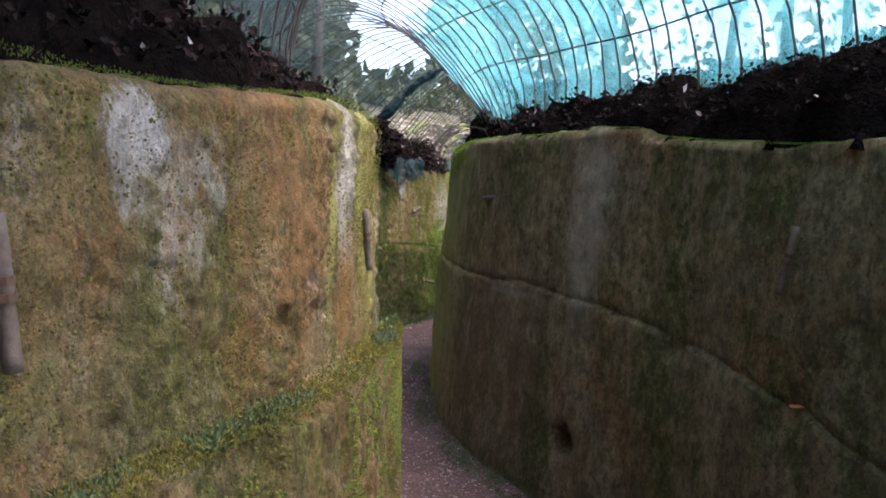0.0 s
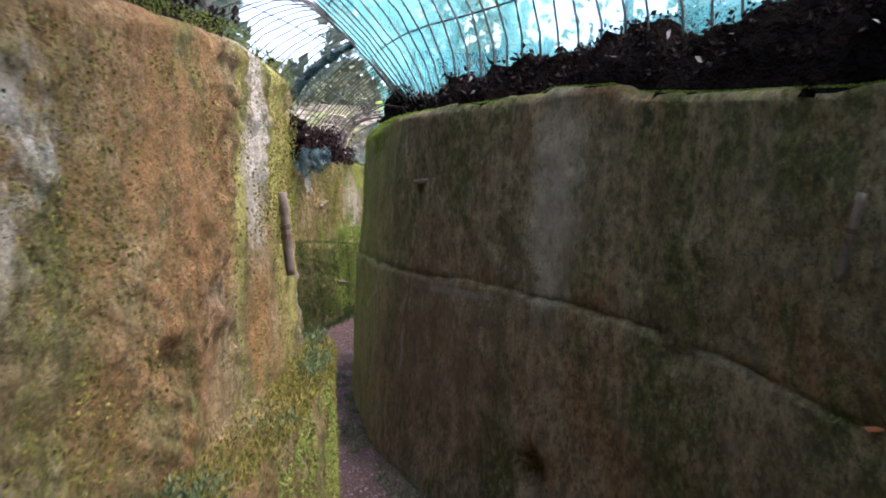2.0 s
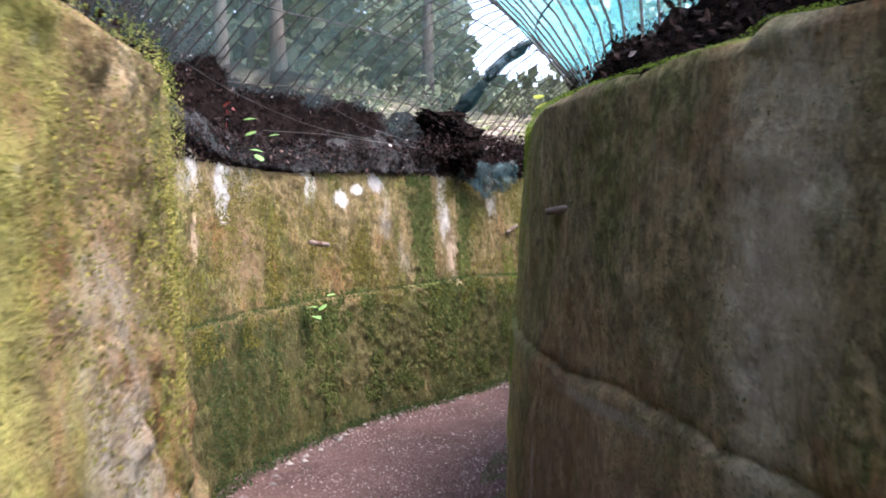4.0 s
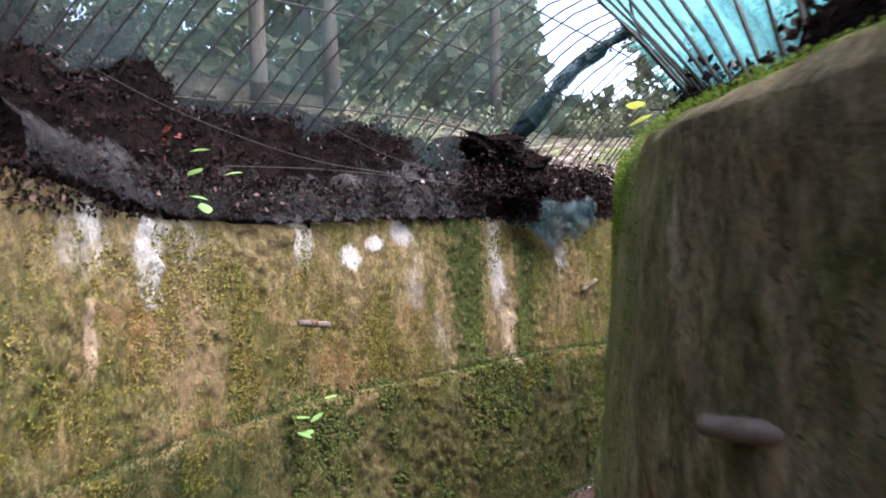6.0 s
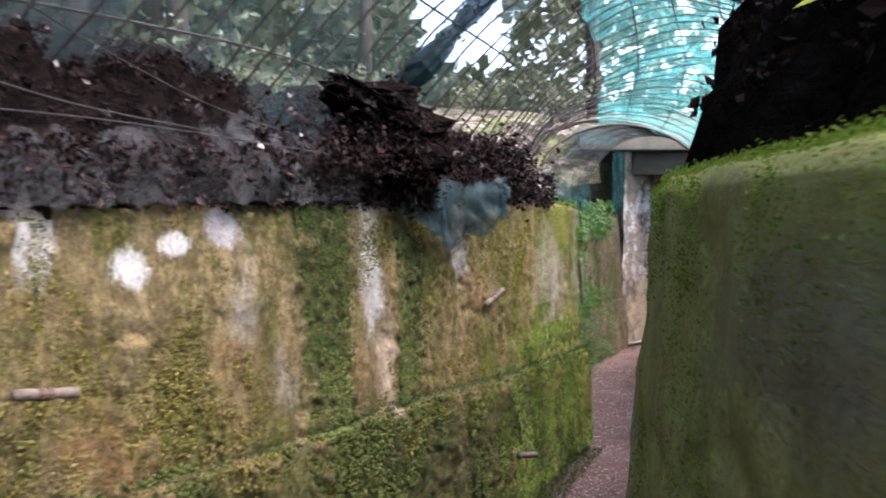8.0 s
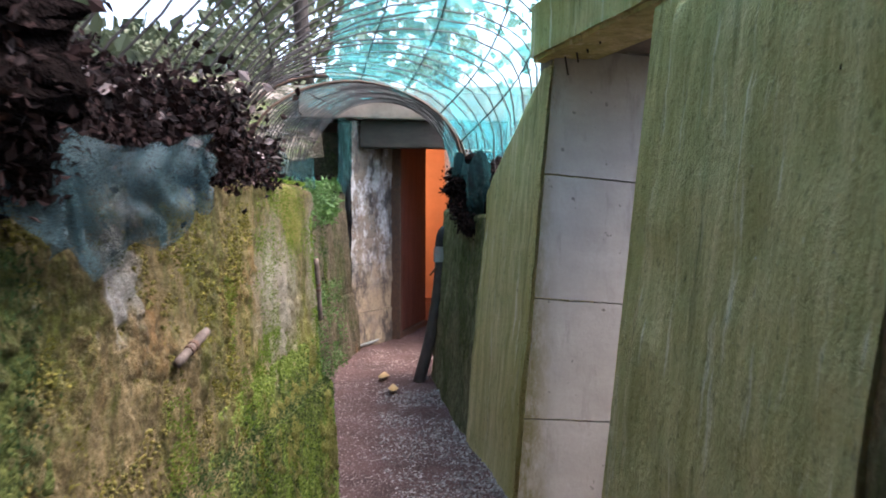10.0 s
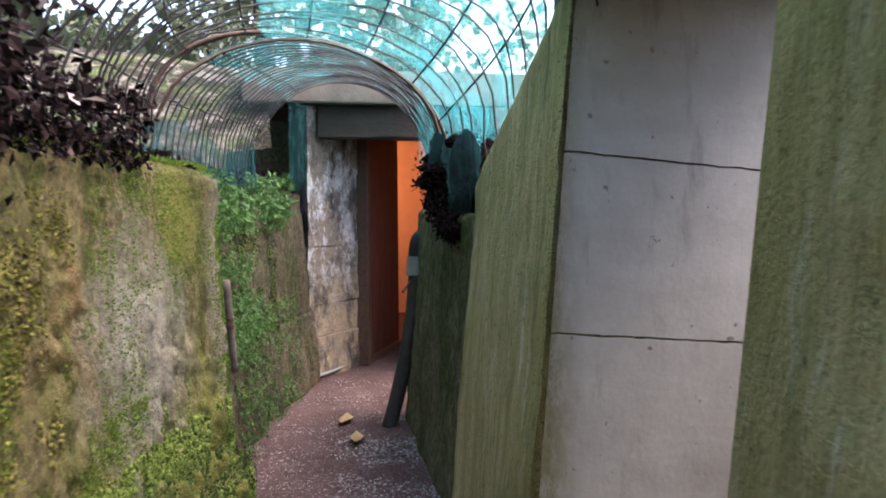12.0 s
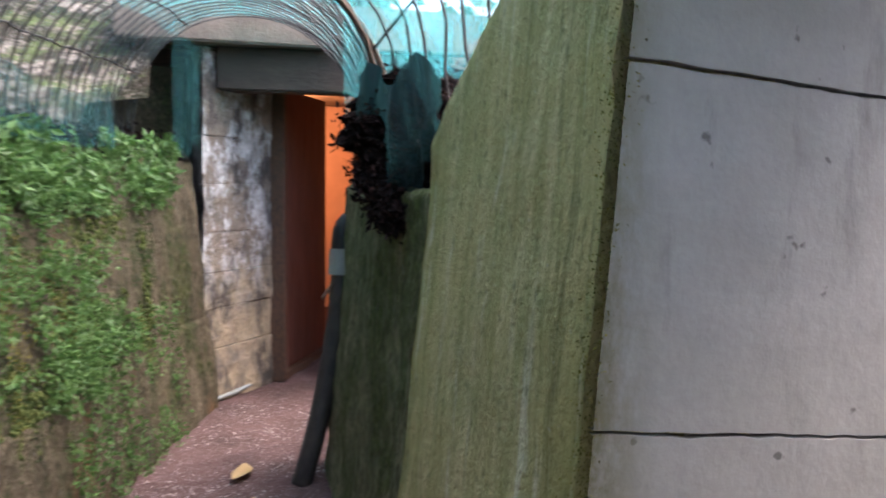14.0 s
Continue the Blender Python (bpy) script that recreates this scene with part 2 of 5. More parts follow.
M_BEND = wall_mat("golden_mossy_concrete", (0.40, 0.30, 0.15), (0.24, 0.18, 0.08), (0.14, 0.16, 0.03), 0.72, 0.4, 0.35, [
    ((-1.61, 7.14, 1.36), (0.5, 0.065, 0.11), WHITE, 0.64), ((-1.52, 7.42, 1.29), (0.5, 0.055, 0.055), (0.86, 0.86, 0.85), 0.64), ((-1.45, 7.57, 1.35), (0.5, 0.05, 0.035), (0.92, 0.92, 0.9), 0.64), ((-1.37, 7.74, 1.40), (0.5, 0.06, 0.06), (0.72, 0.70, 0.72), 0.64),
    ((-1.35, 7.78, 1.18), (0.5, 0.05, 0.14), PALE, 0.8), ((-1.76, 6.26, 1.32), (0.5, 0.06, 0.17), (0.86, 0.85, 0.83), 0.64), ((-1.75, 6.40, 1.37), (0.5, 0.20, 0.08), (0.70, 0.68, 0.64), 0.7), ((-1.74, 6.47, 1.0), (0.5, 0.2, 0.16), (0.40, 0.26, 0.17), 0.8), ((-1.77, 5.95, 1.40), (0.5, 0.10, 0.10), (0.8, 0.78, 0.74), 0.7), ((-1.77, 5.95, 1.08), (0.5, 0.03, 0.16), (0.62, 0.46, 0.32), 0.64),
    ((-1.06, 8.33, 1.26), (0.5, 0.055, 0.24), WHITE, 0.64), ((-1.03, 8.40, 0.88), (0.5, 0.05, 0.22), (0.74, 0.58, 0.44), 0.64),
    ((-1.18, 8.09, 1.08), (0.5, 0.11, 0.46), (0.05, 0.075, 0.018), 0.4), ((-0.96, 8.545, 1.0), (0.5, 0.075, 0.46), (0.06, 0.085, 0.02), 0.5), ((-0.81, 8.88, 1.28), (0.5, 0.045, 0.14), (0.66, 0.62, 0.56), 0.5),
    ((-0.85, 8.95, 1.35), (0.5, 0.05, 0.16), PALE, 0.4), ((-0.5, 9.9, 0.95), (0.5, 0.35, 0.5), (0.17, 0.17, 0.045), 0.8), ((-0.36, 10.6, 0.62), (0.5, 0.75, 0.40), (0.28, 0.28, 0.06), 0.45),
    ((-0.44, 10.30, 1.05), (0.4, 0.28, 0.30), (0.46, 0.42, 0.34), 0.55), ((-0.29, 10.86, 1.15), (0.4, 0.10, 0.36), (0.44, 0.37, 0.30), 0.35), ((-0.38, 10.6, 1.38), (0.4, 0.12, 0.14), (0.27, 0.26, 0.06), 0.5)], yellow=0.7, moss_hi=(0.30, 0.29, 0.05), lower=0.64)
# About half as light as the other trench walls: shade is in the browns.
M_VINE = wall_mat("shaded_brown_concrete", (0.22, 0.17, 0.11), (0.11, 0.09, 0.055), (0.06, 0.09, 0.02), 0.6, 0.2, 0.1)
# Continues the far pier wall; darker because its shading is put into the colour.
M_EASTEND = wall_mat("shaded_green_concrete", (0.44, 0.41, 0.23), (0.26, 0.26, 0.13), (0.19, 0.235, 0.07), 0.72, 0.15, 0.12, yellow=0.35, moss_hi=(0.29, 0.32, 0.10))


def pier_mat():
    """Concrete streaked from top to foot by algae and run-off."""
    n = Nodes("green_streaked_concrete")
    broad = n.noise(2.6, 4, 0.55, (1, 1, 0.10), 0.40, 0.62)
    fine = n.noise(11, 6, 0.7, (1, 1, 0.07), 0.38, 0.64, shift=(3, 3, 1))
    c = n.mix(broad, (0.68, 0.58, 0.31), (0.47, 0.41, 0.17))
    c = n.mix(n.math("MULTIPLY", fine, 0.72), c, (0.29, 0.265, 0.095))
    c = n.mix(n.math("MULTIPLY", n.noise(16, 5, 0.65, (1, 1, 0.06), 0.58, 0.68, shift=(7, 1, 4)), 0.7), c, (0.76, 0.70, 0.52))
    c = n.mix(n.math("MULTIPLY", n.noise(7, 5, 0.7, (1, 1, 0.05), 0.60, 0.70, shift=(1, 9, 2)), 0.7), c, (0.10, 0.11, 0.04))
    c = n.mix(n.math("MULTIPLY", n.noise(4, 7, 0.75, (1, 1, 0.5), 0.52, 0.66, shift=(5, 5, 5)), 0.55), c, (0.26, 0.265, 0.10))
    c = n.mix(n.math("MULTIPLY", n.noise(42, 5, 0.7, (1, 1, 0.6), 0.56, 0.68), 0.6), c, (0.10, 0.10, 0.045))
    c = n.mix(n.math("MULTIPLY", n.noise(60, 3, 0.6, lo=0.68, hi=0.74, shift=(2, 0, 6)), 0.7), c, (0.60, 0.57, 0.46))
    return n.finish(c, 0.9, ((n.noise(9, 6, 0.65, (1, 1, 0.3), 0, 1), 0.02), (n.noise(48, 5, 0.7, lo=0, hi=1), 0.012)), spec=0.15)


M_PIER = pier_mat()


def panel_mat():
    n = Nodes("pale_cast_concrete")
    c = n.mix(n.noise(2.5, 6, 0.65, (1, 1, 1.6), 0.3, 0.7), (0.44, 0.42, 0.378), (0.33, 0.312, 0.276))
    c = n.mix(n.math("MULTIPLY", n.noise(5, 5, 0.7, (1, 1, 0.3), 0.55, 0.75), 0.4), c, (0.24, 0.23, 0.20))
    c = n.mix(n.math("MULTIPLY", n.noise(17, 3, 0.5, lo=0.67, hi=0.71), 0.8), c, (0.10, 0.095, 0.08))
    c = n.mix(n.math("MULTIPLY", n.noise(9, 5, 0.7, (1, 1, 0.25), 0.55, 0.72, shift=(4, 2, 8)), 0.6), c, (0.16, 0.15, 0.125))
    c = n.mix(n.math("MULTIPLY", n.noise(1.6, 4, 0.6, (1, 1, 2.6), 0.50, 0.70, shift=(1, 6, 3)), 0.45), c, (0.30, 0.285, 0.25))
    c = n.mix(n.math("MULTIPLY", n.between(0, 0.90, 0.77), n.noise(9, 6, 0.8, (1, 1, 0.4), 0.30, 0.52)), c, (0.15, 0.135, 0.06))
    c = n.mix(n.math("MULTIPLY", n.noise(60, 4, 0.6, lo=0.4, hi=0.7), 0.25), c, (0.30, 0.29, 0.27))
    return n.finish(c, 0.85, ((n.noise(45, 5, 0.6, lo=0, hi=1), 0.0015), (n.noise(4, 3, 0.5, lo=0, hi=1), 0.004)), spec=0.25)


M_PANEL = panel_mat()
M_JOINT = plain("mortar_joint", (0.16, 0.15, 0.12), (0.26, 0.24, 0.20), 20)


def whitewash_mat():
    """Flaking whitewash on old blockwork, sooty towards the door, ochre below."""
    n = Nodes("flaking_blockwork")
    c = n.mix(n.noise(5, 6, 0.7, lo=0.35, hi=0.65), (0.27, 0.22, 0.165), (0.17, 0.14, 0.11))
    c = n.mix(n.math("MULTIPLY", n.between(2, 1.0, 0.6), n.noise(6, 5, 0.6, lo=0.35, hi=0.55, shift=(4, 4, 1))), c, (0.36, 0.28, 0.18))
    flake = n.math("MULTIPLY", n.noise(4.2, 8, 0.75, (1, 1, 0.7), 0.47, 0.53, shift=(2, 5, 1)), n.between(2, 0.55, 0.95))
    c = n.mix(n.math("MULTIPLY", flake, 0.9), c, n.mix(n.noise(16, 5, 0.7, lo=0.4, hi=0.65), (0.62, 0.60, 0.57), (0.36, 0.34, 0.31)))
    soot = n.noise(3.0, 7, 0.75, (1, 1, 0.6), 0.48, 0.58, shift=(7, 1, 3))
    c = n.mix(n.math("MULTIPLY", soot, 0.85), c, (0.045, 0.04, 0.037))
    c = n.mix(n.math("MULTIPLY", n.patch((0.66, 15.4, 1.4), (0.16, 0.16, 0.9), 0.6), 0.9), c, (0.06, 0.055, 0.05))
    c = n.mix(n.math("MULTIPLY", n.noise(40, 4, 0.7, lo=0.55, hi=0.65), 0.5), c, (0.08, 0.07, 0.06))
    return n.finish(c, 0.9, ((n.noise(9, 6, 0.7, lo=0, hi=1), 0.02), (n.noise(45, 4, 0.7, lo=0, hi=1), 0.008)), spec=0.15)


M_BUNKER = whitewash_mat()
M_TIMBER = plain("sooty_timber", (0.075, 0.058, 0.045), (0.035, 0.028, 0.022), 7, 0.9, (0.3, 1, 1))
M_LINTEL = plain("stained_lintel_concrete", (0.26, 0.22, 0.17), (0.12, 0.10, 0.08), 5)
M_DOOR = plain("red_brown_paint", (0.13, 0.05, 0.034), (0.07, 0.028, 0.02), 6, 0.6, (1, 1, 0.3))
M_ROOM = plain("bunker_limewash", (0.70, 0.50, 0.38), (0.55, 0.38, 0.28), 3)
M_STEEL = plain("rusty_steel", (0.06, 0.04, 0.03), (0.13, 0.07, 0.04), 40, 0.7, bump=0.001)
M_WIRE = plain("dark_mesh_wire", (0.018, 0.016, 0.015), (0.055, 0.048, 0.042), 30, 0.55, bump=0.0005)
M_ROD = plain("corroded_rod", (0.07, 0.05, 0.04), (0.20, 0.155, 0.125), 25, 0.8, bump=0.003)
M_RUBBER = plain("black_pipe_plastic", (0.012, 0.012, 0.013), (0.03, 0.028, 0.026), 15, 0.45, bump=0.001)
M_PIPEBROWN = plain("dusty_black_pipe", (0.03, 0.026, 0.024), (0.07, 0.055, 0.045), 12, 0.6, bump=0.002)
M_CLAMP = plain("grey_pipe_sleeve", (0.32, 0.33, 0.30), (0.22, 0.22, 0.2), 12, 0.6, bump=0.001)
# Soil and leaves darker than real humus: their self-shadow is put into the colour.
M_SOIL = plain("shade_darkened_leaf_mould", (0.003, 0.0025, 0.0025), (0.014, 0.010, 0.009), 9, 1.0, bump=0.06, bump_scale=22, spec=0.0)
M_LITTER = leaf_mat("shade_darkened_leaves", (0.003, 0.0025, 0.0025), (0.030, 0.016, 0.014), 0.8, 0.05)
# Pinkish pale copy for leaves that catch the light; the brightness is painted.
M_LITTER_PALE = leaf_mat("lit_dead_leaves", (0.30, 0.22, 0.20), (0.50, 0.42, 0.40), 0.6, 0.2)
M_LITTER_BROWN = leaf_mat("brown_dead_leaves", (0.06, 0.03, 0.025), (0.22, 0.13, 0.11), 0.7, 0.15)
M_FERN = leaf_mat("fern_green", (0.06, 0.13, 0.03), (0.13, 0.24, 0.06))
M_TUFT = leaf_mat("moss_tuft", (0.07, 0.10, 0.02), (0.20, 0.24, 0.05), 0.8)
M_TUFT_G = leaf_mat("bright_moss_tuft", (0.09, 0.15, 0.015), (0.20, 0.28, 0.04), 0.8)
M_TUFT_O = leaf_mat("golden_moss_tuft", (0.09, 0.09, 0.02), (0.26, 0.23, 0.05), 0.9, 0.15)
M_CUSHION_D = leaf_mat("dark_moss_cushion", (0.026, 0.036, 0.010), (0.105, 0.12, 0.034), 0.95, 0.0)
M_CUSHION_O = leaf_mat("golden_moss_cushion", (0.07, 0.062, 0.018), (0.24, 0.20, 0.06), 0.95, 0.0)
M_CUSHION_G = leaf_mat("green_moss_cushion", (0.05, 0.075, 0.014), (0.22, 0.27, 0.06), 0.95, 0.0)
M_TUFT_Y = leaf_mat("yellow_moss_tuft", (0.13, 0.14, 0.035), (0.34, 0.32, 0.10), 0.9, 0.15)
M_RED = leaf_mat("red_leaf", (0.12, 0.02, 0.02), (0.24, 0.05, 0.04), 0.5, 0.3)
M_TUFT_D = leaf_mat("dark_verge_moss", (0.03, 0.055, 0.02), (0.08, 0.12, 0.04), 0.8)
M_YELLOW = leaf_mat("yellow_leaf", (0.55, 0.60, 0.08), (0.70, 0.70, 0.15), 0.5, 0.5)
M_LEDGE = leaf_mat("ledge_fern", (0.045, 0.075, 0.028), (0.14, 0.18, 0.075), 0.7, 0.2)
M_RUSTLEAF = leaf_mat("rust_orange_leaf", (0.34, 0.10, 0.03), (0.42, 0.14, 0.05), 0.6, 0.2)
M_FALLEN = leaf_mat("tan_fallen_leaf", (0.42, 0.26, 0.10), (0.52, 0.34, 0.15), 0.6, 0.1)
M_GREENLEAF = leaf_mat("bramble_leaf", (0.16, 0.34, 0.10), (0.30, 0.50, 0.16), 0.5, 0.4)
M_FOLIAGE = leaf_mat("tree_foliage", (0.06, 0.085, 0.045), (0.14, 0.165, 0.09), 0.6, 0.35)
M_BARK = plain("tree_bark", (0.03, 0.026, 0.022), (0.075, 0.062, 0.052), 12, 0.95, (1, 1, 0.25), 0.02, bump_scale=20)
M_NET = net_mat("teal_shade_net", (0.16, 0.64, 0.62), (0.07, 0.46, 0.48), 0.28, 0.28)
M_NET_EAST = net_mat("bright_teal_shade_net", (0.15, 0.42, 0.44), (0.06, 0.26, 0.29), 0.5, 0.66)
M_NET_OLD = net_mat("grey_green_old_net", (0.13, 0.20, 0.19), (0.06, 0.11, 0.11), 0.34, 0.28)
M_NET_BUNDLE = net_mat("torn_net_bundle", (0.085, 0.155, 0.165), (0.02, 0.04, 0.045), 0.9, 0.5)
M_NET_DIRTY = net_mat("debris_filled_net", (0.02, 0.045, 0.045), (0.025, 0.02, 0.018), 2.4)
# Darker copy of the teal net for hanging pieces; their shade is coloured in.
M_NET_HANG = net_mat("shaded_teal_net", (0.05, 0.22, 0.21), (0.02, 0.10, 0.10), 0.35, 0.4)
M_NET_CLOG = net_mat("leaf_clogged_net", (0.06, 0.08, 0.08), (0.03, 0.025, 0.025), 0.75, 0.45)
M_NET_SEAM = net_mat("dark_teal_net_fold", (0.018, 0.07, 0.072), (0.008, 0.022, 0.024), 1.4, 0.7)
M_NET_POCKET = net_mat("dusty_grey_net", (0.05, 0.05, 0.05), (0.01, 0.009, 0.009), 0.9, 0.4)
M_PEBBLE = leaf_mat("path_chippings", (0.16, 0.11, 0.10), (0.46, 0.38, 0.34), 0.8, 0.0)
M_GRAVEL = leaf_mat("grey_gravel", (0.14, 0.12, 0.11), (0.40, 0.36, 0.33), 0.8, 0.0)


def floor_mat():
    n = Nodes("red_brown_grit")
    c = n.mix(n.noise(2.2, 6, 0.65, lo=0.35, hi=0.65), (0.125, 0.073, 0.064), (0.072, 0.044, 0.038))
    c = n.mix(n.noise(75, 3, 0.6, lo=0.55, hi=0.68), c, (0.26, 0.195, 0.175))
    c = n.mix(n.noise(45, 3, 0.6, lo=0.58, hi=0.70, shift=(3, 3, 3)), c, (0.05, 0.035, 0.03))
    return n.finish(c, 0.95, ((n.noise(60, 4, 0.7, lo=0, hi=1), 0.012), (n.noise(8, 4, 0.6, lo=0, hi=1), 0.02)), spec=0.1)


def ground_mat():
    n = Nodes("woodland_ground")
    c = n.mix(n.noise(0.9, 6, 0.65, lo=0.4, hi=0.6), (0.040, 0.032, 0.024), (0.026, 0.036, 0.015))
    c = n.mix(n.noise(2.6, 6, 0.7, lo=0.50, hi=0.62, shift=(3, 1, 0)), c, (0.10, 0.13, 0.045))
    c = n.mix(n.noise(5, 6, 0.75, lo=0.50, hi=0.61, shift=(7, 7, 0)), c, (0.28, 0.245, 0.205))
    c = n.mix(n.noise(14, 5, 0.7, lo=0.54, hi=0.66), c, (0.17, 0.14, 0.115))
    c = n.mix(n.noise(9, 6, 0.75, lo=0.56, hi=0.66, shift=(1, 4, 0)), c, (0.02, 0.018, 0.012))
    return n.finish(c, 0.95, ((n.noise(18, 5, 0.7, lo=0, hi=1), 0.06),), spec=0.1)


M_FLOOR, M_GROUND = floor_mat(), ground_mat()

# ---- geometry helpers ----


def mesh_from(name, verts, faces, material, smooth=False):
    me = bpy.data.meshes.new(name)
    me.from_pydata([tuple(v) for v in verts], [], faces)
    me.validate()
    me.materials.append(material)
    if smooth:
        me.polygons.foreach_set("use_smooth", [True] * len(me.polygons))
    me.update()
    return me


def thing(name, verts, faces, material, label="", category="", kind="", group="", smooth=False, parent=None):
    ob = new(name, mesh_from(name, verts, faces, material, smooth))
    if parent:
        ob.parent = parent
    return tagged(ob, label, category, group, kind)


def part(name, bm, material, parent, label=""):
    me = bpy.data.meshes.new(name)
    bmesh.ops.recalc_face_normals(bm, faces=bm.faces)
    bm.to_mesh(me)
    bm.free()
    me.materials.append(material)
    ob = new(name, me)
    ob.parent = parent
    return tagged(ob, label)


def empty(name, place, label, category, group="", kind=""):
    ob = new(name)
    ob.location = place
    ob.empty_display_size = 0.1
    return tagged(ob, label, category, group, kind)


def spline(points, step):
    """Smooth line through the points, with even steps."""
    p = [np.array(q, float) for q in points]
    p = [2 * p[0] - p[1]] + p + [2 * p[-1] - p[-2]]
    out = []
    for a, b, c, d in zip(p, p[1:], p[2:], p[3:]):
        k = max(2, int(np.linalg.norm(c - b) / (step / 4)))
        for i in range(k):
            u = i / k
            out.append(0.5 * (2 * b + (c - a) * u + (2 * a - 5 * b + 4 * c - d) * u * u + (3 * b - a - 3 * c + d) * u ** 3))
    out.append(p[-2])
    out = np.array(out)
    s = np.concatenate([[0], np.cumsum(np.linalg.norm(np.diff(out, axis=0), axis=1))])
    n = max(2, int(round(s[-1] / step)) + 1)
    at = np.linspace(0, s[-1], n)
    return np.stack([np.interp(at, s, out[:, i]) for i in range(out.shape[1])], 1)


def sides(line):
    """Unit normals to the left of a plan line."""
    d = np.gradient(line[:, :2], axis=0)
    d /= np.linalg.norm(d, axis=1)[:, None]
    return np.stack([-d[:, 1], d[:, 0]], 1)


def ramp(x, a, b):
    u = min(1.0, max(0.0, (x - a) / (b - a)))
    return u * u * (3 - 2 * u)


def floor_z(y):
    return -0.12 * (1 - ramp(y, 8.0, 12.5))


def fbm(p, scale, octaves=4):
    return noise.fractal(Vector(p) * scale, 0.9, 2.0, octaves)


def tube(points, radius, k=6, closed_ends=True):
    """Vertices and faces of a tube along points; radius may vary."""
    pts = [Vector(p) for p in points]
    rad = radius if isinstance(radius, (list, tuple)) else [radius] * len(pts)
    verts, faces = [], []
    side = None
    for i, p in enumerate(pts):
        d = (pts[min(i + 1, len(pts) - 1)] - pts[max(i - 1, 0)]).normalized()
        ref = side if side is not None else (Vector((0, 0, 1)) if abs(d.z) < 0.9 else Vector((1, 0, 0)))
        side = (ref - d * ref.dot(d)).normalized()
        up = d.cross(side)
        for j in range(k):
            a = 2 * math.pi * j / k
            verts.append(p + (side * math.cos(a) + up * math.sin(a)) * rad[i])
    for i in range(len(pts) - 1):
        for j in range(k):
            a, b = i * k + j, i * k + (j + 1) % k
            faces.append((a, b, b + k, a + k))
    if closed_ends:
        faces.append(tuple(range(k))[::-1])
        faces.append(tuple(range((len(pts) - 1) * k, len(pts) * k)))
    return verts, faces


def leaves(places, size, rng, up=0.5, wide=0.55, fold=0.25):
    """Many small folded leaves at the places."""
    verts, faces = [], []
    for p in places:
        s = size * rng.uniform(0.6, 1.4)
        d = Vector((rng.gauss(0, 1), rng.gauss(0, 1), rng.gauss(0, 1) + up)).normalized()
        e = d.cross(Vector((rng.gauss(0, 1), rng.gauss(0, 1), rng.gauss(0, 1)))).normalized()
        n = d.cross(e)
        p = Vector(p)
        b = len(verts)
        verts += [p, p + d * s * 0.5 + e * s * wide * 0.5 + n * s * fold * 0.4, p + d * s, p + d * s * 0.5 - e * s * wide * 0.5 + n * s * fold * 0.4]
        faces += [(b, b + 1, b + 2), (b, b + 2, b + 3)]
    return verts, faces


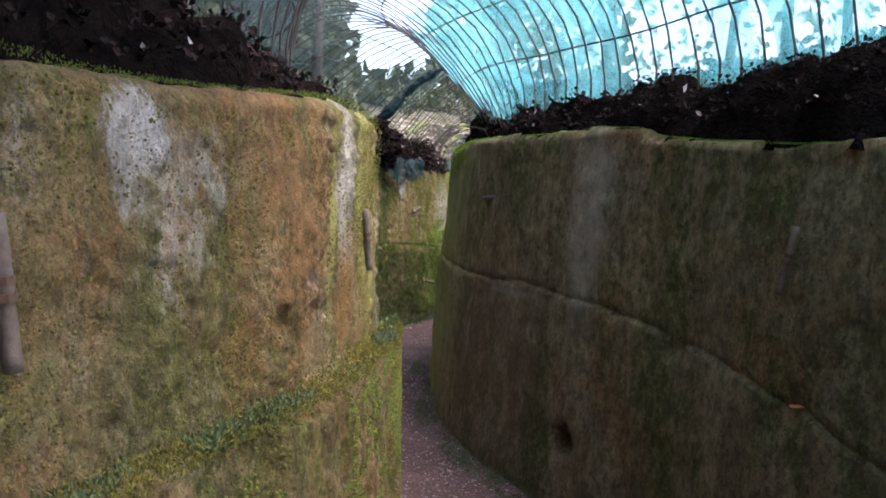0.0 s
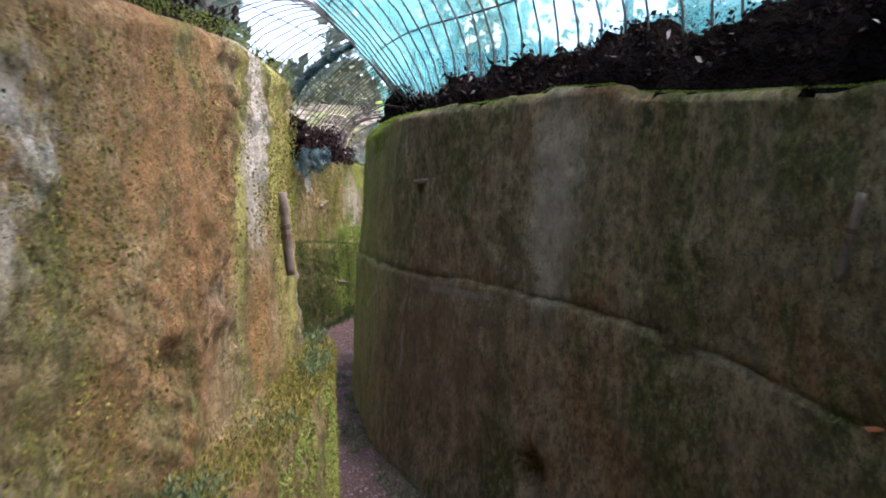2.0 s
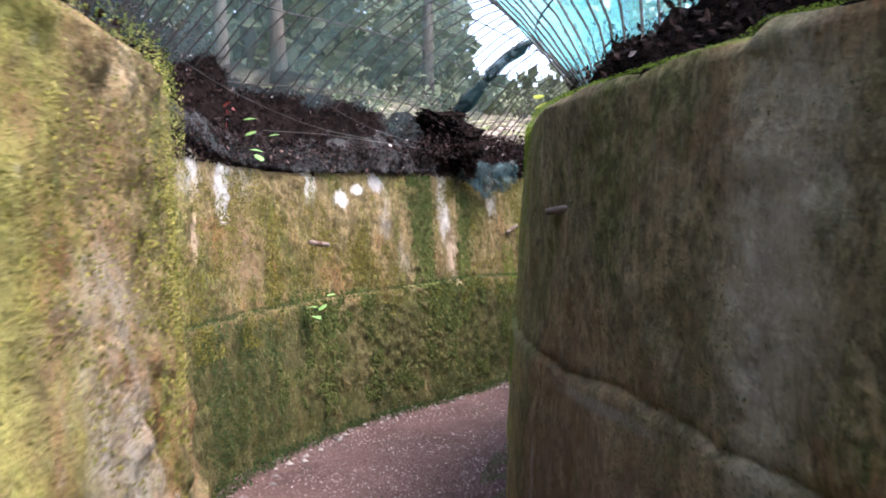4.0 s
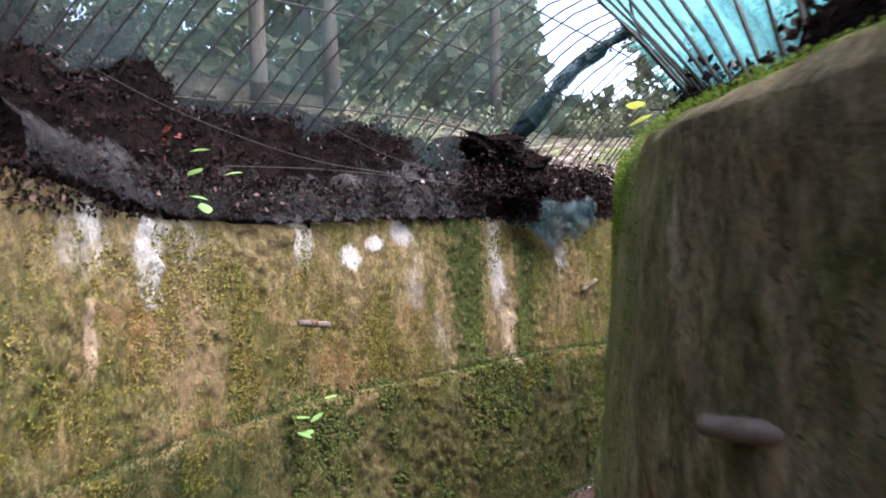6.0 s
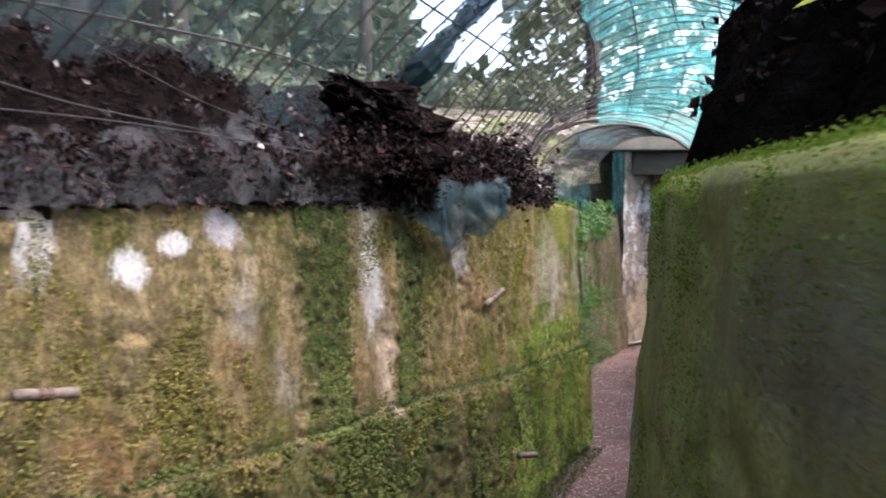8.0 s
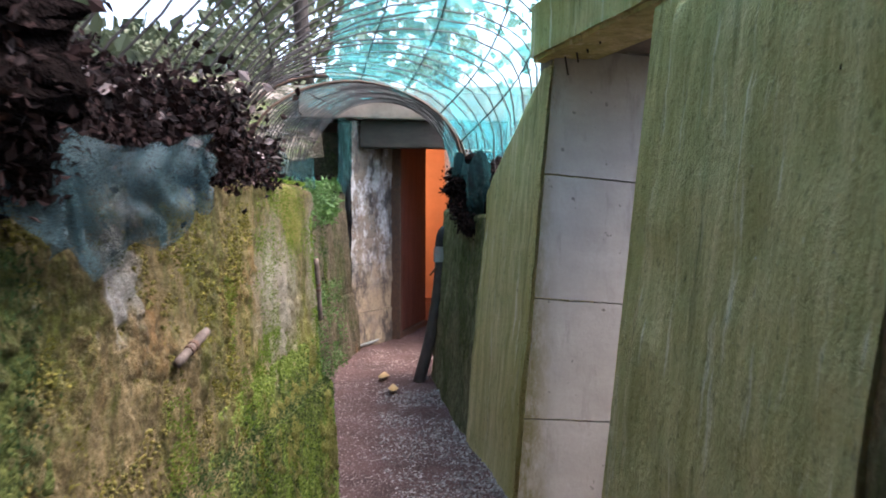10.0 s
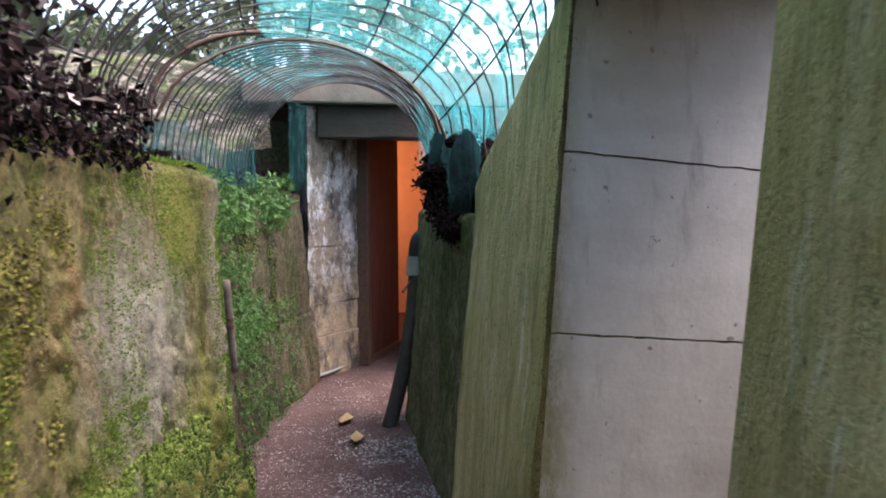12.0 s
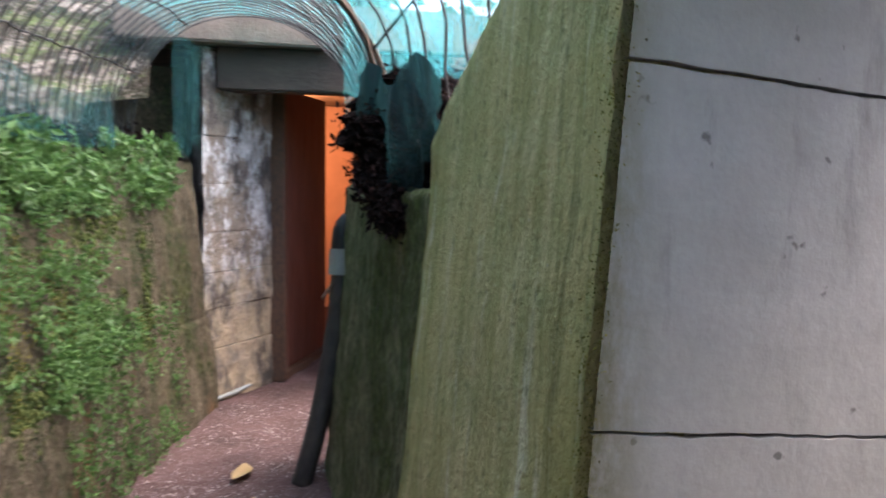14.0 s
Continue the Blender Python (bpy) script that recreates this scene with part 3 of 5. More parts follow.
# ---- the trench walls ----


def trench_wall(name, plan, left, top, lip, out, batter, material, label, thick=0.35, rough=0.014, foot=-0.3, step=0.024, rows=(26, 30), dents=(), moss=0.0, cushions=(), joint=None):
    """A cast wall in two lifts along a plan line; left: the trench lies to the left of the line. lip: the height of the joint, out: how far the lower lift stands proud."""
    line = spline(plan, step)
    nrm = sides(line) * (1 if left else -1)
    verts, faces = [], []
    ncol = None
    for i, (p, n) in enumerate(zip(line, nrm)):
        y = p[1]
        zt, zl, w = top(y), lip(y) + 0.022 * fbm((p[0], y, 4), 3.5, 4), out(y) * (0.85 + 0.5 * fbm((p[0], y, 9), 3, 3))
        col = []
        zs = list(np.linspace(foot, zl - 0.035, rows[0])) + [zl - 0.015, zl, zl + 0.004, zl + 0.012] + list(np.linspace(zl + 0.04, zt - 0.03, rows[1]))
        for z in zs:
            o = batter * (1.0 - z) + (w * ramp(zl + 0.004 - z, -0.004, 0.02) if w > 0 else 0)
            groove = 0.007 if w > 0 and abs(z - zl) < 0.006 else 0
            q = Vector((p[0] + n[0] * o, p[1] + n[1] * o, z))
            h = rough * (fbm(q, 2.2) * 1.3 + fbm(q + Vector((7, 3, 1)), 9, 3) * 0.55) - groove
            if moss:
                grown = ramp(fbm((q.x * 4 + 3, q.y * 4, q.z * 2.6), 1.0, 5), -0.15, 0.25)
                for y0, y1, z0, z1 in cushions:
                    grown = max(grown, 1.5 * ramp(y, y0 - 0.03, y0 + 0.02) * (1 - ramp(y, y1 - 0.02, y1 + 0.03)) * ramp(z, z0, z0 + 0.1) * (1 - ramp(z, z1 - 0.05, z1)))
                h += moss * grown * (0.75 - noise.voronoi(Vector((q.x, q.y, q.z * 0.8)) * 25)[0][0] + 0.5 * fbm(q, 22, 2))
            if joint and y < joint + 0.02 * fbm((0, z, 2), 9, 3):
                h -= 0.011
            for dy, dz, ry, rz, deep in dents:
                h -= deep * ramp(1.6 - math.hypot((p[1] - dy) / ry, (z - dz) / rz), 0.0, 0.9)
            col.append((q.x + n[0] * h, q.y + n[1] * h, z))
        o = batter * (1.0 - zt)
        for dx, dz in ((-0.02, -0.006), (-0.06, 0.006), (-thick * 0.6, 0.01), (-thick, 0.0)):
            q = Vector((p[0] + n[0] * (o + dx), p[1] + n[1] * (o + dx), zt + dz))
            col.append((q.x, q.y, q.z + 0.015 * fbm(q, 4, 3)))
        col.append((p[0] - n[0] * thick, p[1] - n[1] * thick, foot))
        ncol = len(col)
        verts += col
    for i in range(len(line) - 1):
        for j in range(ncol - 1):
            a = i * ncol + j
            f = (a, a + 1, a + 1 + ncol, a + ncol)
            faces.append(f if left else f[::-1])
    faces.append(tuple(range(ncol)))
    faces.append(tuple(range((len(line) - 1) * ncol, len(line) * ncol))[::-1])
    return thing(name, verts, faces, material, label, "wall", "structure", smooth=True)


WEST = [(-1.0, -2.6), (-0.97, -1.0), (-0.82, 0.3), (-0.66, 1.1), (-0.545, 1.58), (-0.44, 2.05), (-0.385, 2.6), (-0.37, 3.05), (-0.42, 3.32), (-0.62, 3.7), (-1.02, 4.4), (-1.55, 5.35)]
EAST = [(1.4, -2.6), (1.42, -0.5), (1.36, 0.8), (1.15, 1.9), (0.91, 2.54), (0.73, 3.0), (0.53, 3.45), (0.36, 3.78), (0.18, 4.16), (0.03, 4.56), (-0.08, 4.95), (-0.15, 5.4), (-0.2, 5.8), (-0.24, 6.3), (-0.24, 6.75), (-0.18, 7.02), (-0.04, 7.18), (0.15, 7.4), (0.42, 7.95), (0.5, 8.3)]
BEND = [(-1.75, 5.1), (-1.77, 6.0), (-1.73, 6.6), (-1.63, 7.1), (-1.44, 7.6), (-1.15, 8.15), (-0.98, 8.5), (-0.72, 9.14), (-0.58, 9.75), (-0.42, 10.4), (-0.295, 10.78), (-0.275, 10.92), (-0.35, 11.05), (-0.75, 11.2)]
VINE = [(-0.72, 11.22), (-0.5, 12.2), (-0.36, 12.9), (-0.2, 13.6), (-0.02, 14.2), (0.26, 14.97)]
PIERWALL = [(0.42, 8.0), (0.52, 8.6), (0.585, 9.24)]
PIERFAR = [(0.764, 10.852), (0.764, 11.3), (0.757, 11.6), (0.755, 11.83)]
EASTEND = [(0.755, 11.834), (0.775, 12.5), (0.835, 13.2), (0.875, 13.58), (0.97, 13.74), (1.7, 13.8)]



def west_top(y):
    return 1.33 + 0.10 * ramp(y, 1.3, 2.7) - 0.03 * ramp(y, 2.95, 3.4)


def east_top(y):
    return float(np.interp(y, (2.3, 2.6, 3.0, 3.33, 3.38, 3.66, 3.72, 4.05, 4.6, 5.2), (1.35, 1.36, 1.395, 1.435, 1.465, 1.488, 1.468, 1.48, 1.5, 1.515)))


def bend_top(y):
    return float(np.interp(y, (5.6, 5.9, 6.1, 6.4, 7.0, 7.7, 8.3, 9.3, 10.2, 11.0), (1.60, 1.555, 1.505, 1.455, 1.44, 1.468, 1.485, 1.515, 1.53, 1.505)))


def pier_top(y):
    return float(np.interp(y, (10.98, 11.68, 11.83), (2.12, 1.63, 1.50)))


def lip_west(y):
    return 0.672


def lip_bend(y):
    return float(np.interp(y, (5.0, 7.4, 8.5, 9.0, 9.8, 11.0), (0.66, 0.68, 0.72, 0.705, 0.65, 0.59)))


def lip_east(y):
    return float(np.interp(y, (2.0, 2.3, 2.46, 2.84, 3.42, 4.0), (0.48, 0.53, 0.60, 0.684, 0.75, 0.782)))


trench_wall("wall_west", WEST, False, west_top, lip_west, lambda y: 0.10 * (1 - ramp(y, 3.2, 3.9)), 0.035, M_WEST, "mossy ochre-stained concrete trench wall with a stepped lower lift", moss=0.024, rough=0.018, step=0.012, rows=(40, 60))
trench_wall("wall_east", EAST, True, east_top, lip_east, lambda y: 0.014, 0.06, M_EAST, "dark damp concrete trench wall with a cracked cold joint", step=0.018, rows=(34, 44), dents=((3.64, 0.17, 0.05, 0.05, 0.10), (3.05, 0.66, 0.05, 0.03, 0.02), (3.9, 0.95, 0.05, 0.06, 0.012)), joint=3.66, moss=0.003)
trench_wall("wall_bend", BEND, False, bend_top, lip_bend, lambda y: 0.05, 0.06, M_BEND, "sunlit golden concrete wall with moss and whitewash patches", moss=0.022, step=0.011, rows=(48, 68), cushions=((7.97, 8.20, 0.66, 1.46), (8.47, 8.62, 0.62, 1.40), (6.9, 10.9, 0.05, 0.70)))
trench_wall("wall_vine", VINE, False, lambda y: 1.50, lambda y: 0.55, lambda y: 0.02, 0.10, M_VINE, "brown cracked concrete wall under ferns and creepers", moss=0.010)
trench_wall("wall_pier", PIERWALL, True, lambda y: 2.05, lambda y: 0.5, lambda y: 0.0, 0.10, M_PIER, "green algae-streaked concrete wall beside the doorway")
trench_wall("wall_pier_far", PIERFAR, True, pier_top, lambda y: 0.5, lambda y: 0.0, 0.08, M_PIER, "green algae-streaked concrete wing wall with a sloping top", thick=0.28, rough=0.009)
trench_wall("wall_east_end", EASTEND, True, lambda y: 1.36, lambda y: 0.6, lambda y: 0.0, 0.07, M_EASTEND, "green streaked concrete wall end beside the bunker, shade in its colour", moss=0.006)

# ---- floor, banks, woodland ground ----


def build_floor():
    verts, faces = [], []
    xs, ys = np.arange(-2.4, 3.9, 0.07), np.arange(-3.0, 19.2, 0.07)
    for y in ys:
        for x in xs:
            verts.append((x, y, floor_z(y) + 0.012 * fbm((x, y, 0), 2.5, 3) + 0.006 * fbm((x, y, 3), 14, 2)))
    w = len(xs)
    for j in range(len(ys) - 1):
        for i in range(w - 1):
            a = j * w + i
            faces.append((a, a + 1, a + 1 + w, a + w))
    thing("floor", verts, faces, M_FLOOR, "trodden red-brown grit path strewn with pale chippings", "path", "structure", smooth=True)


build_floor()


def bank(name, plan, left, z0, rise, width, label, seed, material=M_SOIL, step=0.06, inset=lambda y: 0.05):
    """A hump of soil and leaf mould on top of a wall and behind it. left: the trench lies to the left of the line."""
    line = spline(plan, step)
    nrm = sides(line) * (-1 if left else 1)
    cols = np.linspace(0, 1, 22)
    verts, faces = [], []
    for p, n in zip(line, nrm):
        r = rise(p[1]) * (0.8 + 0.35 * fbm((p[0], p[1], seed), 2.6, 3))
        for u in cols:
            d = inset(p[1]) + width * u
            hump = math.sin(min(1.0, u / 0.28) * math.pi / 2) ** 0.7
            q = Vector((p[0] + n[0] * d, p[1] + n[1] * d, z0(p[1]) - 0.03 + r * hump + 0.25 * max(0, u - 0.3) * width))
            k = 0.045 * fbm(q, 7, 4) + 0.03 * fbm(q + Vector((seed, 0, 0)), 20, 2)
            verts.append((q.x - n[0] * k, q.y - n[1] * k, q.z + k * (0.2 + hump)))
        d = 0.05 + width
        verts.append((p[0] + n[0] * d, p[1] + n[1] * d, 0.8))
    w = len(cols) + 1
    for i in range(len(line) - 1):
        for j in range(w - 1):
            a = i * w + j
            f = (a, a + w, a + w + 1, a + 1)
            faces.append(f if not left else f[::-1])
    return thing(name, verts, faces, material, label, "earth bank", "structure", smooth=True), verts, w


BANKS = []
BANKS.append(bank("bank_west", WEST, False, west_top, lambda y: 0.30 - 0.2 * ramp(y, 1.6, 3.0), 0.9, "bank of soil and dead leaves on the wall, darkened for shade", 1.0))
BANKS.append(bank("bank_east", EAST, True, east_top, lambda y: 0.34 - 0.10 * ramp(y, 3.2, 4.4) + 0.36 * ramp(y, 5.2, 6.6), 0.9, "bank of soil and dead leaves above the damp wall, darkened for shade", 2.0, inset=lambda y: 0.06 + 0.16 * (ramp(y, 4.2, 5.2) - ramp(y, 6.3, 6.9))))
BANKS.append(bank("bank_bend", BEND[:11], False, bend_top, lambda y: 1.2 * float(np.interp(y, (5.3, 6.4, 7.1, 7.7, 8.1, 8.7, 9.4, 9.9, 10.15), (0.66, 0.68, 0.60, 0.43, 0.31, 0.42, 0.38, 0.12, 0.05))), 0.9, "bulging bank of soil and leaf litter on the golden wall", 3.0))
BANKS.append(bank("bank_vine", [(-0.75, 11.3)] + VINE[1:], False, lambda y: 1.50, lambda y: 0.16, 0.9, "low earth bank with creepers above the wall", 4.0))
BANKS.append(bank("bank_east_end", EASTEND, True, lambda y: 1.36, lambda y: 0.36, 0.8, "heap of soil on the wall end, coloured black for shade", 5.0))


def x_left(y):
    pts = sorted([(q[1], q[0]) for q in WEST[:8]] + [(3.6, -0.7), (4.4, -1.2), (5.4, -1.77)] + [(q[1], q[0]) for q in BEND[2:11]] + [(q[1], q[0]) for q in VINE[1:]])
    return float(np.interp(y, [p[0] for p in pts], [p[1] for p in pts]))


def x_right(y):
    pts = sorted([(q[1], q[0]) for q in EAST] + [(9.2, 0.6), (11.8, 0.75), (13.2, 0.9), (13.9, 1.6)])
    return float(np.interp(y, [p[0] for p in pts], [p[1] for p in pts]))


def ground_z(x, y):
    west = max(0.0, x_left(y) - 0.9 - x)
    east = max(0.0, x - x_right(y) - 0.9)
    z = 1.62 + 0.24 * min(west, 30) + 0.03 * min(east, 40)
    z += 0.95 * ramp(y, 13.8, 16.2) * (1 - 0.5 * ramp(west, 0, 3)) + 0.12 * min(max(0.0, y - 16), 30)
    return z + 0.10 * fbm((x, y, 0), 0.5, 4)


def build_ground():
    near = np.arange(-9.0, 9.01, 0.3)
    far = np.array([12, 16, 21, 28, 40, 60, 100, 180, 320.0])
    xs = np.concatenate([-9 - far[::-1], near, 9 + far])
    ny = np.arange(-6.0, 26.01, 0.3)
    ys = np.concatenate([-6 - far[::-1], ny, 26 + far])
    verts = [(x, y, ground_z(x, y)) for y in ys for x in xs]
    faces = []
    w = len(xs)
    for j in range(len(ys) - 1):
        for i in range(w - 1):
            cx, cy = (xs[i] + xs[i + 1]) / 2, (ys[j] + ys[j + 1]) / 2
            if -2.7 < cy < 14.9 and (x_left(cy) - (0.65 if cy < 13.6 else 0.2) < cx < x_right(cy) + 0.65 or (9.2 < cy < 11.2 and 0 < cx < 2.8)):
                continue
            a = j * w + i
            faces.append((a, a + 1, a + 1 + w, a + w))
    thing("ground", verts, faces, M_GROUND, "woodland ground of leaf litter, grass and moss", "ground", "structure", smooth=True)


build_ground()
thing("wall_start", [(x, y, z) for y in (-2.75, -2.6) for x, z in ((-1.6, -0.3), (2.0, -0.3), (2.0, 1.7), (-1.6, 1.7))],
      [(0, 1, 2, 3), (7, 6, 5, 4), (3, 2, 6, 7), (0, 3, 7, 4), (1, 5, 6, 2)], M_EAST, "plain damp concrete wall closing the trench", "wall", "structure")


def build_tree(x, y, h, r, seed, crown=1.0, count=1500, low=0.35):
    rng = random.Random(seed)
    z = ground_z(x, y) - 0.1
    base = empty("tree", (x, y, z), "tall woodland tree with a thin crown on the slope", "tree", "trees round the trench")
    lean = Vector((rng.uniform(-0.06, 0.06), rng.uniform(-0.06, 0.06), 1))
    pts, rad = [], []
    for i in range(10):
        u = i / 9
        pts.append(Vector((lean.x * u * h + 0.08 * math.sin(3 * u + seed), lean.y * u * h, u * h)))
        rad.append(r * (1.25 if i == 0 else 1) * (1 - 0.8 * u))
    v, f = tube(pts, rad, 8)
    thing("trunk", v, f, M_BARK, parent=base, smooth=True)
    tips, vv, ff = [], [], []
    for k in range(11):
        u = low + (0.95 - low) * k / 10
        a = rng.uniform(0, 6.28)
        p0 = Vector((lean.x * u * h, lean.y * u * h, u * h))
        ln = h * 0.28 * crown * (1.15 - u * 0.6) * rng.uniform(0.7, 1.2)
        line = [p0 + Vector((math.cos(a) * ln * s, math.sin(a) * ln * s, ln * (0.55 * s - 0.25 * s * s))) for s in (0, 0.35, 0.7, 1.0)]
        v, f = tube(line, [r * 0.35 * (1 - u * 0.5), r * 0.22, r * 0.12, r * 0.04], 5)
        o = len(vv)
        vv += v
        ff += [tuple(q + o for q in g) for g in f]
        tips += line[1:]
    thing("limbs", vv, ff, M_BARK, parent=base)
    places = []
    for _ in range(count):
        c = rng.choice(tips)
        s = h * 0.075 * crown
        places.append(c + Vector((rng.gauss(0, s), rng.gauss(0, s), rng.gauss(0, s * 0.6))))
    v, f = leaves(places, 0.175 * (h / 9) ** 0.5, rng, 0.0, 0.6)
    thing("crown", v, f, M_FOLIAGE, parent=base)


TREES = [(-7.5, 6.0, 11, 0.16), (-6.2, 9.5, 12, 0.13), (-8.5, 12.5, 12, 0.2), (-5.2, 13.5, 10, 0.12), (-10, 8.5, 13, 0.2), (-11, 16, 13, 0.2), (-13, 12, 14, 0.22), (-6.5, 18.5, 12, 0.17),
         (-15, 20, 15, 0.25), (-9.5, 24, 14, 0.2), (-4.5, 23, 12, 0.15), (-17, 9, 14, 0.22), (-8, 2.0, 12, 0.18), (-9, -2, 12, 0.18), (-6, -1, 9, 0.14), (-13, 4, 13, 0.2),
         (3.5, 27, 13, 0.2), (0.2, 24, 12, 0.16), (7.5, 23, 13, 0.18), (11, 16, 12, 0.2), (9, 10.5, 11, 0.16), (13, 7, 13, 0.2), (8, 30, 14, 0.2), (16, 20, 14, 0.22), (6.5, 16.5, 9, 0.12)]
for i, (x, y, h, r) in enumerate(TREES):
    build_tree(x, y, h, r, 40 + i, 1.0 if x < 2 else 0.85, 3600 if x < 2 else 800, 0.3)


def build_shrubs():
    rng = random.Random(77)
    spots = [(-3.2, 5.2), (-3.6, 7.4), (-4.4, 9.2), (-2.4, 10.4), (-3.0, 12.2), (3.0, 5.6), (3.4, 3.2), (2.8, 8.2), (4.2, 11.0), (2.6, 1.2), (-2.6, 15.6), (-0.4, 16.6), (-1.6, 17.8), (1.6, 17.6), (3.2, 15.2)]
    for x, y in spots:
        z = ground_z(x, y)
        base = empty("bush", (x, y, z), "low straggling bush of green and dry stems", "bush", "bushes on the banks")
        vv, ff, places = [], [], []
        for _ in range(14):
            a, l = rng.uniform(0, 6.28), rng.uniform(0.4, 0.95)
            line = [(0, 0, -0.05), (0.25 * l * math.cos(a), 0.25 * l * math.sin(a), 0.5 * l), (0.7 * l * math.cos(a), 0.7 * l * math.sin(a), 0.75 * l)]
            v, f = tube(line, [0.008, 0.006, 0.003], 4)
            o = len(vv)
            vv += v
            ff += [tuple(q + o for q in g) for g in f]
            for _ in range(26):
                u = rng.uniform(0.3, 1.05)
                places.append((0.7 * l * math.cos(a) * u + rng.gauss(0, 0.07), 0.7 * l * math.sin(a) * u + rng.gauss(0, 0.07), 0.78 * l * u + rng.gauss(0, 0.06)))
        thing("stems", vv, ff, M_BARK, parent=base)
        v, f = leaves(places, 0.08, rng, 0.3)
        thing("leaves", v, f, M_FOLIAGE, parent=base)


build_shrubs()


def build_far_woods():
    """A belt of trees beyond the near ones, with gaps of sky."""
    rng = random.Random(11)
    places = []
    while len(places) < 100000:
        a = rng.uniform(0, 2 * math.pi)
        d = rng.uniform(19, 46)
        x, y = d * math.sin(a), 6 + d * math.cos(a)
        if x > 4 and rng.random() < 0.95:
            continue
        top = (13 + 5 * math.sin(5 * a) + 4 * math.sin(11 * a + 2)) * (0.45 if x > 4 else 1.0)
        h = top * rng.random() ** 1.2
        q = Vector((x, y, ground_z(x, y) + h))
        if noise.noise(q * 0.28) < -0.22:
            continue
        g = math.degrees(math.atan2(x + 0.2, y - 4.4))
        e = math.degrees(math.atan2(q.z - 1.4, math.hypot(x + 0.2, y - 4.4)))
        if abs(g + 7.0) < 3.2 and 9 < e < 24:
            continue
        places.append(q)
    v, f = leaves(places, 0.5, rng, 0.0, 0.7)
    thing("far_woods", v, f, M_FOLIAGE, "belt of woodland foliage beyond the trench", "woods", "stuff")


build_far_woods()

# ---- the wire-mesh tunnel over the trench and its nets ----

FOOT_W = spline([(-1.35, -2.4, 1.55), (-1.25, -0.5, 1.6), (-1.05, 1.0, 1.6), (-0.80, 2.2, 1.52), (-0.72, 3.2, 1.5), (-1.1, 4.1, 1.5), (-1.85, 5.1, 1.55), (-2.2, 6.2, 1.65), (-2.05, 7.2, 1.68), (-1.62, 8.1, 1.66), (-1.2, 8.9, 1.62), (-0.95, 9.8, 1.58), (-0.7, 10.8, 1.58), (-0.68, 11.6, 1.62), (-0.62, 12.4, 1.7)], 0.05)
FOOT_E = spline([(1.75, -2.4, 1.4), (1.75, -0.5, 1.4), (1.62, 1.2, 1.42), (1.22, 2.5, 1.45), (0.82, 3.45, 1.5), (0.45, 4.3, 1.55), (0.18, 5.2, 1.6), (0.1, 6.2, 1.62), (0.15, 7.0, 1.66), (0.55, 7.8, 1.8), (0.78, 8.8, 2.1), (0.84, 9.8, 2.3), (0.9, 10.8, 2.2), (0.92, 11.6, 1.85), (0.82, 12.5, 1.52)], 0.05)
APEX = [(-2.5, 2.35), (2.0, 2.32), (4.0, 2.4), (6.0, 2.55), (8.0, 2.62), (10.0, 2.52), (11.5, 2.32), (12.5, 2.2), (15.2, 2.12)]


def at(line, u):
    k = u * (len(line) - 1)
    i = min(int(k), len(line) - 2)
    return line[i] * (1 - k + i) + line[i + 1] * (k - i)


def vault(a, b, th, swell=0.0):
    """A point of the arch between two feet; th: 0 at the west foot, 1 at the east."""
    flat = ramp(a[1], 4.4, 6.0) * (1 - ramp(a[1], 9.6, 11.0))
    c = (0.5 - 0.5 * math.cos(math.pi * th)) * (1 - flat) + th * flat
    s = math.sin(math.pi * th) ** (0.75 + 0.2 * flat)
    p = a * (1 - c) + b * c
    top = float(np.interp(p[1], [q[0] for q in APEX], [q[1] for q in APEX]))
    z = p[2] + (top - max(a[2], b[2]) * 0.5 - min(a[2], b[2]) * 0.5) * s
    d = (b - a)[:2] * (c - 0.5) * swell
    return Vector((p[0] + d[0], p[1] + d[1], z + swell * 0.4))


def build_tunnel():
    rng = random.Random(5)
    base = empty("mesh_tunnel", (0, 5, 1.5), "arched tunnel of dark steel mesh wires over the trench", "wire mesh")
    n = 118
    for i in range(n):
        u = (i + rng.uniform(-0.12, 0.12)) / (n - 1)
        u = min(1, max(0, u))
        a, b = at(FOOT_W, u), at(FOOT_E, u)
        j = rng.uniform(-0.02, 0.02)
        pts = [vault(a, b, k / 20) + Vector((0.008 * rng.uniform(-1, 1), j + 0.012 * math.sin(k * 0.9 + i), 0.008 * rng.uniform(-1, 1))) for k in range(21)]
        pts = [pts[0] + Vector((-0.03, 0, -0.16))] + pts + [pts[-1] + Vector((0.03, 0, -0.16))]
        v, f = tube(pts, 0.0048, 5)
        thing("hoop_wire", [q - Vector((0, 5, 1.5)) for q in v], f, M_WIRE, parent=base)
    for th in (0.10, 0.24, 0.38, 0.5, 0.62, 0.76, 0.89):
        pts = []
        for k in range(90):
            u = k / 89
            pts.append(vault(at(FOOT_W, u), at(FOOT_E, u), th + 0.012 * math.sin(k * 0.31 + 9 * th), 0.012) + Vector((0, 0, 0.004 * math.sin(k))))
        v, f = tube(pts, 0.0048, 5)
        thing("long_wire", [q - Vector((0, 5, 1.5)) for q in v], f, M_WIRE, parent=base)
    for u in (0.30, 1.0):
        pts = [vault(at(FOOT_W, u), at(FOOT_E, u), k / 24, 0.02) for k in range(25)]
        v, f = tube(pts, 0.011, 6)
        thing("hoop_bar", [q - Vector((0, 5, 1.5)) for q in v], f, M_STEEL, parent=base, smooth=True)
    return base


build_tunnel()


